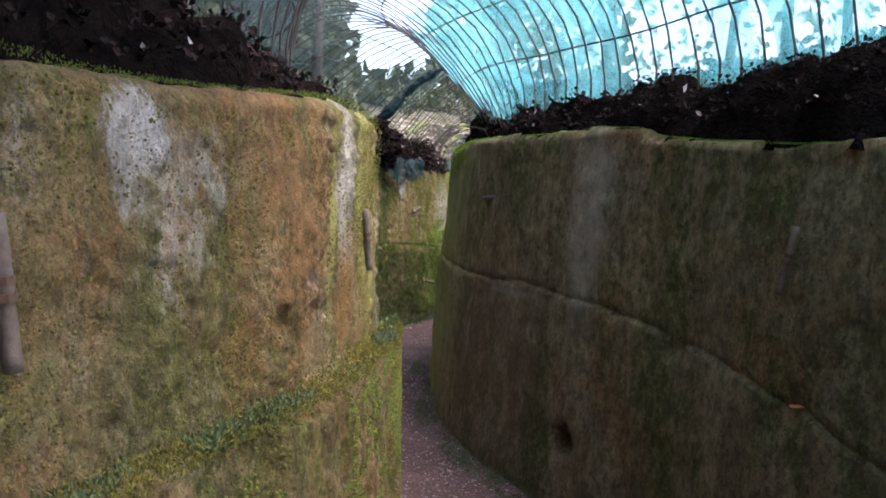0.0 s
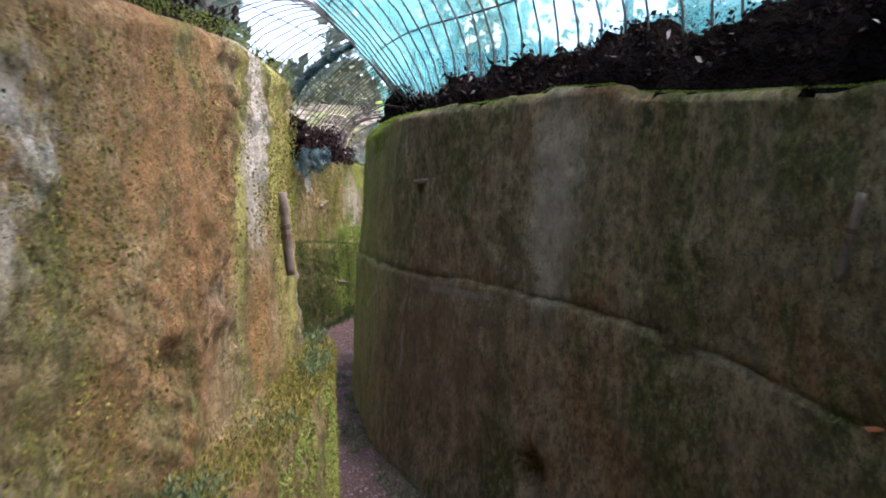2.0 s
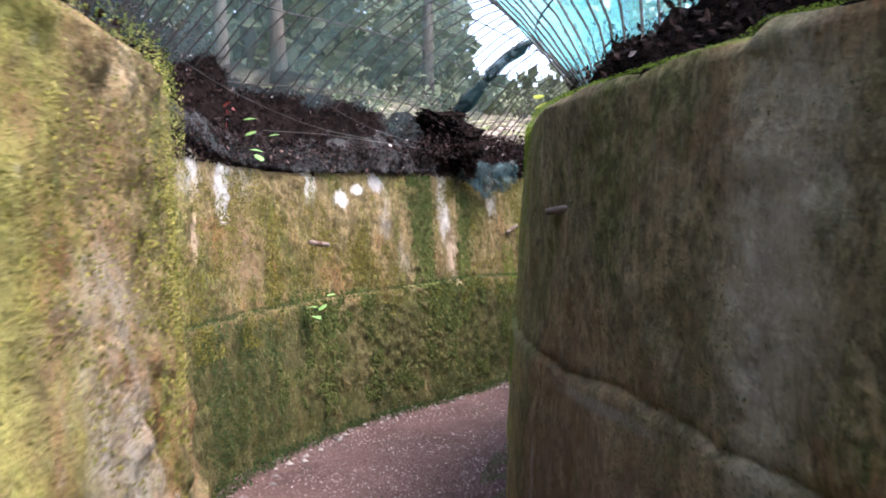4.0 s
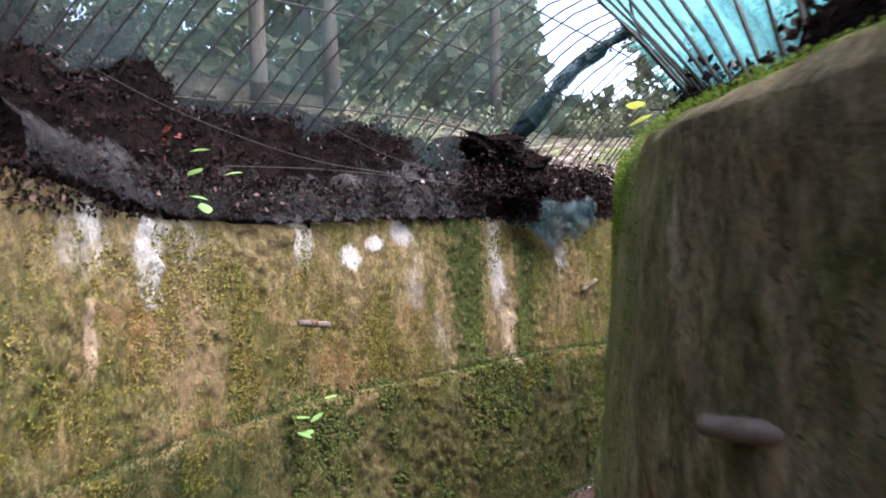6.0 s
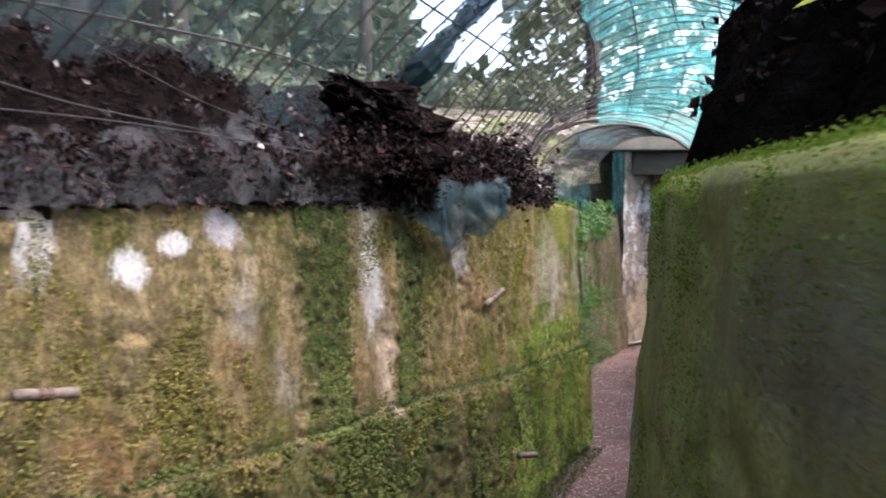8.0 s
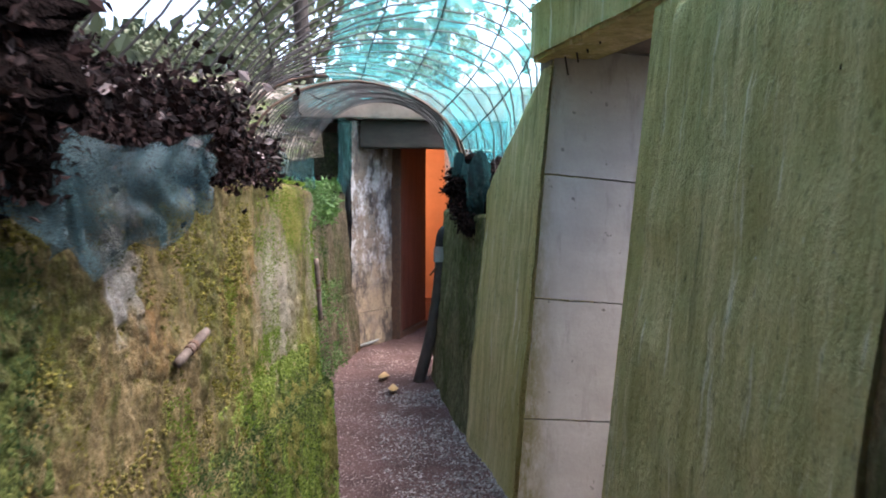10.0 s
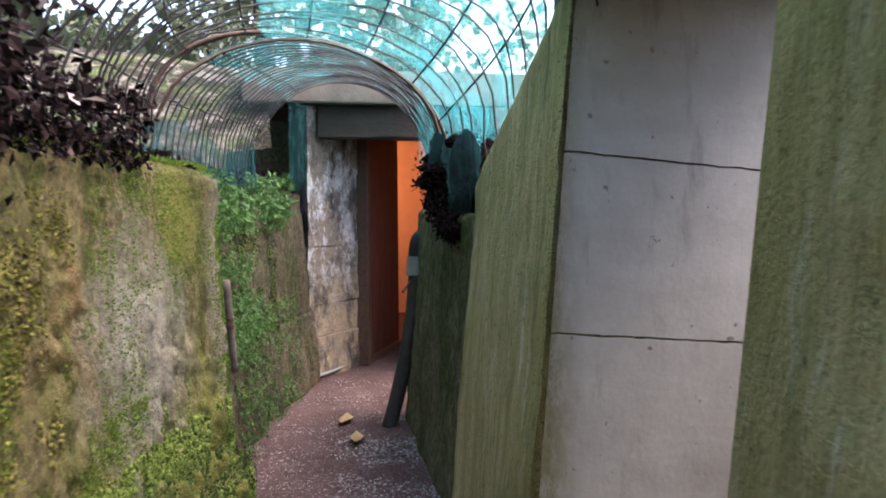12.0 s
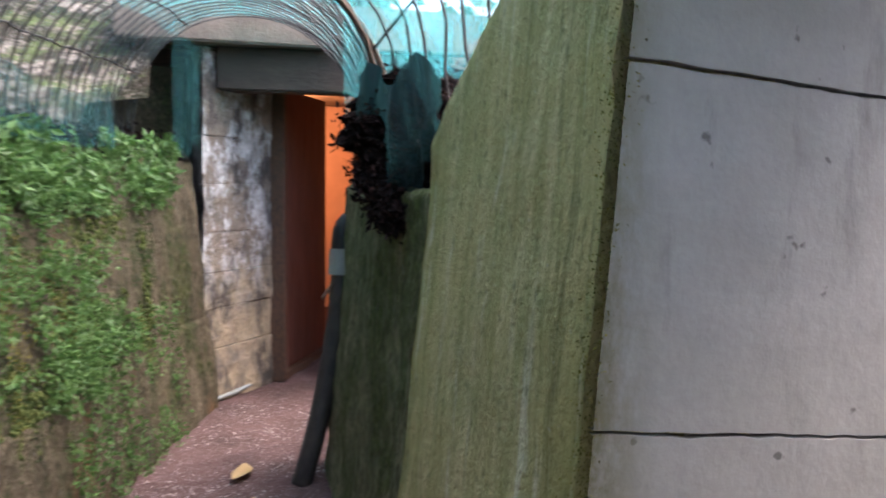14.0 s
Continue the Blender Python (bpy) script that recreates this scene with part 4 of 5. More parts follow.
def net_sheet(name, u0, u1, t0, t1, material, label, seed, swell=0.03, sag=0.03, ragged=0.0):
    rng = random.Random(seed)
    nu, nt = max(6, int((u1 - u0) * 140)), max(5, int((t1 - t0) * 34))
    verts, faces = [], []
    for i in range(nu + 1):
        u = u0 + (u1 - u0) * i / nu
        a, b = at(FOOT_W, u), at(FOOT_E, u)
        for j in range(nt + 1):
            lo = t0 + ragged * (0.5 + 0.5 * fbm((u * 30, seed, 0), 1, 3))
            hi = t1 if t1 > 0.99 else t1 - ragged * (0.5 + 0.5 * fbm((u * 30, seed, 5), 1, 3))
            q = vault(a, b, lo + (hi - lo) * j / nt, swell)
            k = sag * fbm(q + Vector((seed, 0, 0)), 3.0, 4)
            verts.append(q + Vector((k, k * 0.5, k)))
    w = nt + 1
    for i in range(nu):
        for j in range(nt):
            a = i * w + j
            faces.append((a, a + 1, a + 1 + w, a + w))
    return thing(name, verts, faces, material, label, "shade net", smooth=True)


net_sheet("shade_net", 0.0, 0.36, 0.55, 1.0, M_NET_EAST, "teal woven shade net stretched over the mesh", 1, ragged=0.05)
net_sheet("shade_net", 0.355, 0.78, 0.66, 1.0, M_NET_EAST, "teal woven shade net stretched over the mesh", 2, ragged=0.08)
net_sheet("shade_net", 0.77, 1.0, 0.40, 1.0, M_NET, "teal woven shade net over the arch by the bunker", 3, sag=0.05)
net_sheet("old_shade_net", 0.27, 0.78, 0.0, 0.66, M_NET_OLD, "thin greyed shade net sagging over the mesh", 4, ragged=0.06)
net_sheet("clogged_shade_net", 0.0, 0.275, 0.0, 0.58, M_NET_DIRTY, "shade net clogged dark with twigs and dead leaves", 7, sag=0.05, ragged=0.06)


def u_west(y):
    return float(np.argmin(np.abs(FOOT_W[:, 1] - y))) / (len(FOOT_W) - 1)


net_sheet("clogged_shade_net", u_west(5.0), u_west(7.6), 0.0, 0.17, M_NET_CLOG, "net sagging with dead leaves above the golden wall", 11, sag=0.05, ragged=0.10)


# small arch that leads on to the bunker door
def build_small_arch():
    rng = random.Random(8)
    base = empty("bunker_arch", (0.3, 13.6, 1.5), "low arch of curved mesh wires before the bunker door", "wire mesh")
    net = []
    for i in range(24):
        y = 12.35 + i * 0.105
        w, e = -0.62 + 0.52 * (y - 12.35) / 2.4, 0.80 + 0.42 * (y - 12.35) / 2.4
        top, zw, ze = 2.18 + 0.13 * i / 24, 1.55, 1.52
        row = []
        for k in range(23):
            th = k / 22
            c = 0.5 - 0.5 * math.cos(math.pi * th)
            s = math.sin(math.pi * th) ** 0.8
            z = zw * (1 - c) + ze * c + (top - 1.53) * s
            row.append(Vector((w * (1 - c) + e * c + rng.uniform(-0.006, 0.006), y + 0.012 * math.sin(k + i) + 0.10 * c, z)))
        v, f = tube([q - Vector((0.3, 13.6, 1.5)) for q in row], 0.009 if i == 0 else 0.0045, 5)
        thing("hoop_wire", v, f, M_STEEL if i == 0 else M_WIRE, parent=base)
        net.append([q + Vector((0, 0, 0.015 + 0.02 * fbm(q, 4, 3))) for q in row])
    for k in (3, 7, 11, 15, 19):
        v, f = tube([r[k] - Vector((0.3, 13.6, 1.5)) for r in net], 0.0045, 5)
        thing("long_wire", v, f, M_WIRE, parent=base)
    verts = [q for r in net for q in r[6:]]
    w = 17
    faces = [(i * w + j, i * w + j + 1, i * w + j + 1 + w, i * w + j + w) for i in range(len(net) - 1) for j in range(w - 1)]
    thing("shade_net", verts, faces, M_NET, "teal shade net draped over the low arch", "shade net", smooth=True)
    verts = [q for r in net for q in r[:7]]
    faces = [(i * 7 + j, i * 7 + j + 1, i * 7 + j + 8, i * 7 + j + 7) for i in range(len(net) - 1) for j in range(6)]
    thing("old_shade_net", verts, faces, M_NET_OLD, "thin blue-grey net low on the arch", "shade net", smooth=True)


build_small_arch()


def drape(name, a, b, z_top, z_low, material, label, seed, nx=26, nz=16, fold=0.05, gather=0.0):
    """A hanging piece of net between two plan points."""
    verts, faces = [], []
    for i in range(nx + 1):
        u = i / nx
        for j in range(nz + 1):
            w = j / nz
            zt, zl = z_top(u), z_low(u)
            q = Vector((a[0] + (b[0] - a[0]) * u, a[1] + (b[1] - a[1]) * u, zt + (zl - zt) * w))
            k = fold * fbm((q.x * 5, q.y * 5, q.z + seed), 1.3, 4)
            g = gather * math.sin(31 * u + 3 * math.sin(5 * w)) * (0.4 + 0.6 * w)
            verts.append(q + Vector((k * 0.6 + g, k - 0.4 * g, k * 0.3)))
    h = nz + 1
    faces = [(i * h + j, i * h + j + 1, i * h + j + 1 + h, i * h + j + h) for i in range(nx) for j in range(nz)]
    return thing(name, verts, faces, material, label, "shade net", smooth=True)


drape("hanging_net", (0.72, 12.75), (1.25, 12.2), lambda u: 2.35 + 0.25 * u, lambda u: 1.55, M_NET, "teal net hanging like a curtain by the wall end", 1)
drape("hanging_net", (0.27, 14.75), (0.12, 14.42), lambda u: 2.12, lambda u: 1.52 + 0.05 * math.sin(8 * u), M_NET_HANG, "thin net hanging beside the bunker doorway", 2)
for shift, seed in ((0.0, 3), (0.035, 4)):
    drape("torn_net", (-0.95 + shift, 8.42 + 0.5 * shift), (-0.64 + shift, 9.0), lambda u: 1.62 - 0.06 * u + 0.03 * math.sin(9 * u + shift), lambda u: 1.49 - 0.15 * math.sin(math.pi * min(1, 0.12 + u * 0.86)) ** 1.1 + 0.03 * math.sin(23 * u + 60 * shift), M_NET_BUNDLE, "torn blue-grey net hanging in folds over the wall", seed, nx=44, fold=0.07, gather=0.02)



def pocket_net(y0, y1):
    """Net hung from the mesh, sagging in dusty pleats between its wires."""
    line = spline(BEND, 0.018)
    nrm = sides(line) * -1
    run = [i for i in range(len(line)) if y0 < line[i][1] < y1]
    verts, rows = [], 14
    for k, i in enumerate(run):
        p, n = line[i], nrm[i]
        for j in range(rows + 1):
            w = j / rows
            wave = abs(math.sin(math.pi * (k * 0.018 + 0.10 * w) / 0.125 + 0.8 * fbm((p[1], 0, 0), 1.5, 2))) ** 0.7
            o = 0.015 - 0.20 * w + 0.05 * wave * math.sin(math.pi * min(1, w * 1.1)) + 0.02 * fbm((p[0] * 6, p[1] * 6, w * 3), 1, 3)
            z = bend_top(p[1]) + 0.012 + (0.27 + 0.08 * fbm((p[1], 3, 0), 2, 3)) * w - 0.02 * (1 - wave) * (1 - w)
            verts.append((p[0] + n[0] * o, p[1] + n[1] * o, z))
    h = rows + 1
    faces = [(i * h + j, i * h + j + 1, i * h + j + 1 + h, i * h + j + h) for i in range(len(run) - 1) for j in range(rows)]
    thing("pleated_net", verts, faces, M_NET_POCKET, "dusty grey net sagging in pleats at the foot of the bank", "shade net", smooth=True)


pocket_net(5.7, 8.25)


def gathered_net(y_foot, t0, t1, radius, label, seed):
    """A seam where the net is gathered into a thick dark rope along the mesh."""
    u = u_west(y_foot)
    pts, rad = [], []
    for k in range(46):
        v = k / 45
        q = vault(at(FOOT_W, u), at(FOOT_E, u), t0 + (t1 - t0) * v, 0.02)
        pts.append(q + Vector((0.02 * fbm((v * 5, seed, 0), 1, 3), 0.04 * fbm((v * 4, seed, 4), 1, 3), 0)))
        rad.append(radius * (1.3 - 0.7 * v) * (1 + 0.5 * fbm((v * 9, seed, 8), 1, 3)))
    v, f = tube(pts, rad, 12)
    base = empty("gathered_net", pts[0], label, "shade net")
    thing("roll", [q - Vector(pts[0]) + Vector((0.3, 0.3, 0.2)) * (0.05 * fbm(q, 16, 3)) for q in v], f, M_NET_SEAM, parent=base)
    rng = random.Random(seed)
    v, f = leaves([Vector(rng.choice(pts)) - Vector(pts[0]) + Vector((rng.gauss(0, radius * 0.7), rng.gauss(0, radius * 0.7), rng.gauss(0, radius * 0.5))) for _ in range(700)], 0.022, rng, -0.2, 0.5)
    thing("caught_leaves", v, f, M_LITTER, "black leaves caught in the fold", parent=base)


gathered_net(8.75, 0.02, 0.52, 0.045, "dark teal net gathered into a rope over the mesh", 83)

# ---- the blocked doorway ----


def box(bm, x0, x1, y0, y1, z0, z1):
    vs = [bm.verts.new((x, y, z)) for z in (z0, z1) for x, y in ((x0, y0), (x1, y0), (x1, y1), (x0, y1))]
    for f in ((3, 2, 1, 0), (4, 5, 6, 7), (0, 1, 5, 4), (1, 2, 6, 5), (2, 3, 7, 6), (3, 0, 4, 7)):
        bm.faces.new([vs[i] for i in f])
    return vs


def worn(bm, amount=0.012, cuts=6, rough=0.006):
    bmesh.ops.bevel(bm, geom=bm.edges[:], offset=amount, segments=2, affect="EDGES")
    bmesh.ops.subdivide_edges(bm, edges=[e for e in bm.edges if e.calc_length() > 0.12], cuts=cuts, use_grid_fill=True)
    for v in bm.verts:
        k = rough * fbm(v.co, 5, 3)
        v.co += Vector((k, k, k))
    return bm


def slab(name, corners, z0, z1, material, label, category="wall", kind="structure", rough=0.006, cut=0.12):
    """A prism over plan corners."""
    bm = bmesh.new()
    lo = [bm.verts.new((x, y, z0)) for x, y in corners]
    hi = [bm.verts.new((x, y, z1)) for x, y in corners]
    bm.faces.new(lo[::-1])
    bm.faces.new(hi)
    n = len(corners)
    for i in range(n):
        bm.faces.new((lo[i], lo[(i + 1) % n], hi[(i + 1) % n], hi[i]))
    bmesh.ops.recalc_face_normals(bm, faces=bm.faces)
    bmesh.ops.bevel(bm, geom=bm.edges[:], offset=0.012, segments=2, affect="EDGES")
    bmesh.ops.subdivide_edges(bm, edges=[e for e in bm.edges if e.calc_length() > cut * 2], cuts=6, use_grid_fill=True)
    for v in bm.verts:
        k = rough * fbm(v.co, 4, 3)
        v.co += Vector((k, k, k))
    me = bpy.data.meshes.new(name)
    bm.to_mesh(me)
    bm.free()
    me.materials.append(material)
    return tagged(new(name, me), label, category, "", kind)


def build_doorway():
    base = empty("doorway", (0.75, 10.2, 0.0), "green algae-covered concrete doorway of a side passage", "doorway", "", "structure")
    o = Vector((0.75, 10.2, 0.0))

    def pier(name, y0, y1, xb, xt, zt, deep=0.3):
        bm = bmesh.new()
        vs = box(bm, xb, xb + deep, y0, y1, -0.25, zt)
        for v in vs[4:]:
            v.co.x += xt - xb
        worn(bm, 0.018, 7, 0.010)
        bmesh.ops.translate(bm, verts=bm.verts, vec=-o)
        return part(name, bm, M_PIER, base)

    pier("pier", 9.24, 9.60, 0.57, 0.80, 2.12, 0.32)
    bm = bmesh.new()
    box(bm, 0.79, 1.10, 9.20, 10.98, 2.124, 2.40)
    worn(bm, 0.018, 7, 0.010)
    bmesh.ops.translate(bm, verts=bm.verts, vec=-o)
    part("lintel", bm, M_PIER, base)


build_doorway()


def build_passage():
    wall = empty("wall_passage_north", (0.0, 10.83, 0.0), "pale cast concrete wall of the side passage with rough joints", "wall", "", "structure")
    levels = [-0.2, 0.385, 0.977, 1.58, 2.2, 2.5]

    def edge(x, k, z):
        return z - 0.087 * (x - 0.75) + 0.004 * fbm((x, k, 0), 14, 4)

    for k, (z0, z1) in enumerate(zip(levels, levels[1:])):
        bm = bmesh.new()
        n, m = 50, 10
        grid = []
        for i in range(n + 1):
            col = []
            for j in range(m + 1):
                u, w = i / n, j / m
                z = z0 + (z1 - z0) * w
                x = 0.705 + 0.075 * z + (2.5 - 0.74) * u
                lo, hi = edge(x, k, z0) + 0.003, edge(x, k + 1, z1) - 0.003 - 0.008 * abs(fbm((x, k, 5), 16, 3))
                z = lo + (hi - lo) * w
                rim = 0.0
                col.append(bm.verts.new((x, rim + 0.004 * fbm((x, z, k), 3, 3), z)))
            grid.append(col)
        back = [[bm.verts.new((c[j].co.x, 0.12, c[j].co.z)) for j in (0, m)] for c in grid]
        for i in range(n):
            for j in range(m):
                bm.faces.new((grid[i][j], grid[i + 1][j], grid[i + 1][j + 1], grid[i][j + 1]))
            bm.faces.new((grid[i][0], back[i][0], back[i + 1][0], grid[i + 1][0]))
            bm.faces.new((grid[i][m], grid[i + 1][m], back[i + 1][1], back[i][1]))
        part("panel", bm, M_PANEL, wall)
    bm = bmesh.new()
    box(bm, 0.86, 2.6, 0.03, 0.2, -0.25, 2.5)
    part("backing", bm, M_JOINT, wall)
    slab("wall_passage_south", [(0.9, 9.40), (2.8, 9.40), (2.8, 9.58), (0.9, 9.58)], -0.25, 1.75, M_PANEL, "pale cast concrete wall of the side passage")
    slab("wall_passage_end", [(2.5, 9.3), (2.8, 9.3), (2.8, 11.1), (2.5, 11.1)], -0.25, 2.0, M_PANEL, "pale concrete end of the side passage")
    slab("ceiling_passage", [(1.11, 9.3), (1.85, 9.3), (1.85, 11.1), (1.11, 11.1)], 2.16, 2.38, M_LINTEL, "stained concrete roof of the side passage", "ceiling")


build_passage()

# ---- the bunker entrance ----


def build_reveal():
    """Courses of rough blockwork beside the bunker door."""
    wall = empty("wall_bunker_reveal", (0.285, 14.95, 0.0), "flaking whitewashed blockwork reveal with sooty stains", "wall", "", "structure")
    rng = random.Random(15)
    plan = [(0.285, 14.95), (0.74, 15.50), (0.58, 15.66), (0.2, 15.5)]
    levels = (-0.2, 0.33, 0.58, 0.80, 1.05, 1.34, 1.63, 2.15)
    for k, (z0, z1) in enumerate(zip(levels, levels[1:])):
        bm = bmesh.new()
        dx = rng.uniform(-0.003, 0.003)
        cs = [(x + dx - 0.285, y - dx - 14.95) for x, y in plan]
        lo = [bm.verts.new((x, y, z0 + (0.003 if k in (1, 2, 3) else 0.0))) for x, y in cs]
        hi = [bm.verts.new((x, y, z1)) for x, y in cs]
        bm.faces.new(lo[::-1])
        bm.faces.new(hi)
        for i in range(4):
            bm.faces.new((lo[i], lo[(i + 1) % 4], hi[(i + 1) % 4], hi[i]))
        bmesh.ops.recalc_face_normals(bm, faces=bm.faces)
        bmesh.ops.bevel(bm, geom=bm.edges[:], offset=0.003, segments=1, affect="EDGES")
        bmesh.ops.subdivide_edges(bm, edges=[e for e in bm.edges if e.calc_length() > 0.15], cuts=8, use_grid_fill=True)
        for v in bm.verts:
            q = v.co + Vector((0, 0, 3 * k))
            v.co += Vector((1, -1, 0.3)) * (0.010 * fbm(q, 6, 4))
        part("block_course", bm, M_BUNKER, wall)


build_reveal()
slab("door_lintel", [(0.36, 15.00), (1.75, 14.88), (1.75, 15.04), (0.50, 15.18)], 1.90, 2.155, M_TIMBER, "dark stained timber lintel over the bunker door", "lintel")
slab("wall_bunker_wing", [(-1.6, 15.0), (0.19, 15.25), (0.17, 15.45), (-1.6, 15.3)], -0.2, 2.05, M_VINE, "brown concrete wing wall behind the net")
slab("wall_bunker_side", [(0.66, 15.58), (0.80, 15.58), (0.80, 19.0), (0.66, 19.0)], -0.2, 2.15, M_ROOM, "limewashed bunker side wall")
slab("wall_bunker_back", [(0.66, 18.9), (3.6, 18.9), (3.6, 19.1), (0.66, 19.1)], -0.2, 2.15, M_ROOM, "limewashed bunker back wall")
slab("wall_bunker_east", [(3.5, 13.9), (3.7, 13.9), (3.7, 19.1), (3.5, 19.1)], -0.2, 2.15, M_ROOM, "limewashed bunker east wall")
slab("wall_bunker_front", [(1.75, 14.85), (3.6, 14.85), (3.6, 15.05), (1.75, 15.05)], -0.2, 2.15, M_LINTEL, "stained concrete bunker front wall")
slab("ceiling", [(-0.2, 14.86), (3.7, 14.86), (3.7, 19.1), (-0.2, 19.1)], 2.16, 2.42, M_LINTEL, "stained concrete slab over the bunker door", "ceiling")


def build_bunker_door():
    base = empty("bunker_door", (0.80, 15.56, 0.0), "open red-brown boarded bunker door, faded and scuffed", "door")
    ang = math.atan2(16.45 - 15.56, 1.24 - 0.80)
    base.rotation_euler = (0, 0, ang)
    w = 0.99
    bw = w / 6
    for i in range(6):
        bm = bmesh.new()
        box(bm, i * bw + 0.002, (i + 1) * bw - 0.002, -0.02, 0.02, 0.06, 1.98)
        bmesh.ops.bevel(bm, geom=bm.edges[:], offset=0.003, segments=1, affect="EDGES")
        part("board", bm, M_DOOR, base)
    for z in (0.35, 1.7):
        bm = bmesh.new()
        box(bm, 0.02, w - 0.02, 0.022, 0.05, z, z + 0.12)
        part("ledge", bm, M_DOOR, base)
    bm = bmesh.new()
    box(bm, -0.07, -0.012, -0.06, 0.05, 0.0, 2.0)
    bmesh.ops.bevel(bm, geom=bm.edges[:], offset=0.006, segments=2, affect="EDGES")
    part("frame_post", bm, M_STEEL, base, "dark weathered door frame post")
    # Dark strip added in place of the shadow in the gap below the leaf.
    bm = bmesh.new()
    box(bm, -0.02, w, -0.05, 0.03, -0.02, 0.05)
    part("gap_shade", bm, M_STEEL, base, "dark strip standing for the shadowed gap under the door")


build_bunker_door()
lamp_data = bpy.data.lights.new("bunker_lamp", "POINT")
lamp_data.energy, lamp_data.color, lamp_data.shadow_soft_size = 11, (1.0, 0.40, 0.16), 0.08
lamp = new("bunker_lamp", lamp_data)
lamp.location = (1.15, 17.7, 1.8)


def build_bulkhead():
    base = empty("bulkhead_lamp", (1.15, 17.7, 2.15), "orange ceiling lamp glowing in the bunker", "lamp")
    bm = bmesh.new()
    bmesh.ops.create_cone(bm, cap_ends=True, segments=20, radius1=0.11, radius2=0.08, depth=0.05, matrix=Matrix.Translation((0, 0, -0.03)))
    part("mount", bm, M_STEEL, base)


build_bulkhead()


def build_pipe():
    base = empty("drain_pipe", (0.66, 13.43, 0.0), "black flexible pipe leaning on the wall with a grey sleeve", "pipe")
    pts = spline([(0, 0, 0.0), (0.09, 0.05, 0.3), (0.17, 0.12, 0.65), (0.21, 0.17, 0.95)], 0.012)
    v, f = tube(pts, [0.046 + 0.003 * (i % 2) for i in range(len(pts))], 14)
    thing("hose", v, f, M_PIPEBROWN, parent=base, smooth=True)
    v, f = tube([(0.208, 0.168, 0.93), (0.216, 0.18, 1.05)], 0.062, 18)
    thing("sleeve", v, f, M_CLAMP, parent=base, label="grey plastic sleeve")
    el = spline([(0.214, 0.178, 1.04), (0.22, 0.185, 1.10), (0.232, 0.19, 1.15), (0.26, 0.195, 1.18)], 0.02)
    v, f = tube(el, 0.054, 16)
    thing("elbow", v, f, M_RUBBER, parent=base, smooth=True)
    v, f = tube([(0.17, 0.14, 0.9), (0.10, 0.05, 0.84)], 0.008, 6)
    thing("tie", v, f, M_STEEL, parent=base)


build_pipe()

# ---- rods left in the walls ----


def rod(a, b, r, label, wrap=True, bow=0.0):
    a, b = Vector(a), Vector(b)
    base = empty("iron_rod", a, label, "rod", "rods left in the concrete")
    n = 9
    pts = [(b - a) * (i / n) + Vector((0, 0, 0)) for i in range(n + 1)]
    rng = random.Random(int(abs(a.y) * 1000))
    v, f = tube(pts, [r * rng.uniform(0.9, 1.1) for _ in pts], 9)
    thing("bar", v, f, M_ROD, parent=base, smooth=True)
    if wrap:
        d = (b - a).normalized()
        m = (b - a) * 0.47
        for k in (-1, 1):
            v, f = tube([m + d * (0.012 * k - 0.006), m + d * (0.012 * k + 0.006)], r * 1.2, 9)
            thing("wire_tie", v, f, M_STEEL, parent=base)
    return base


rod((-0.362, 2.82, 1.115), (-0.345, 2.84, 0.915), 0.0115, "thick brown iron rod wired against the mossy wall")
rod((-0.63, 1.13, 1.105), (-0.61, 1.15, 0.89), 0.015, "thick brown iron rod wired against the mossy wall")
rod((0.905, 2.50, 1.115), (0.885, 2.56, 0.92), 0.010, "rusty iron rod wired against the damp wall")
rod((-1.585, 6.99, 1.03), (-1.52, 7.14, 1.01), 0.014, "short rusty iron rod lying against the golden wall")
rod((-0.71, 9.10, 1.04), (-0.645, 9.25, 1.10), 0.013, "short pale iron rod sticking from the golden wall")
rod((-0.56, 9.30, 0.31), (-0.48, 9.40, 0.29), 0.014, "short dark iron rod low in the wall", False)
rod((0.10, 4.47, 1.19), (0.02, 4.56, 1.18), 0.011, "short rusty iron rod in the damp wall", False)
rod((-0.262, 10.90, 1.17), (-0.240, 10.92, 0.88), 0.012, "pale iron rod wired against the wall end")

# ---- moss, verges, litter, creepers ----


def scatter(name, places, size, material, label, category, seed, up=1.6, wide=0.4, kind="stuff"):
    v, f = leaves(places, size, random.Random(seed), up, wide)
    return thing(name, v, f, material, label, category, kind)


def along(plan, left, offset, zfun, n, spread_o, spread_z, seed, s0=0.0, s1=1.0, span=None):
    rng = random.Random(seed)
    line = spline(plan, 0.04)
    nrm = sides(line) * (1 if left else -1)
    out = []
    for _ in range(n):
        k = (s0 + (s1 - s0) * rng.random()) * (len(line) - 1.001)
        i = int(k)
        p, q = line[i] + (line[i + 1] - line[i]) * (k - i), nrm[i]
        if span and not span[0] + rng.gauss(0, 0.02) < p[1] < span[1] + rng.gauss(0, 0.02):
            continue
        o = offset + rng.uniform(-spread_o, spread_o)
        out.append((p[0] + q[0] * o, p[1] + q[1] * o, zfun(p[1]) + rng.uniform(-spread_z, spread_z)))
    return out


scatter("moss_west_top", along(WEST, False, -0.08, lambda y: west_top(y) + 0.004, 24000, 0.09, 0.004, 1), 0.0055, M_TUFT, "yellow-green moss cushion along the wall top", "moss", 1)
scatter("moss_west_ledge", along(WEST[:9], False, 0.075, lambda y: lip_west(y) + 0.008, 16000, 0.055, 0.016, 2, 0.3, 1.0), 0.009, M_TUFT_O, "green moss and tiny ferns on the ledge", "moss", 2)
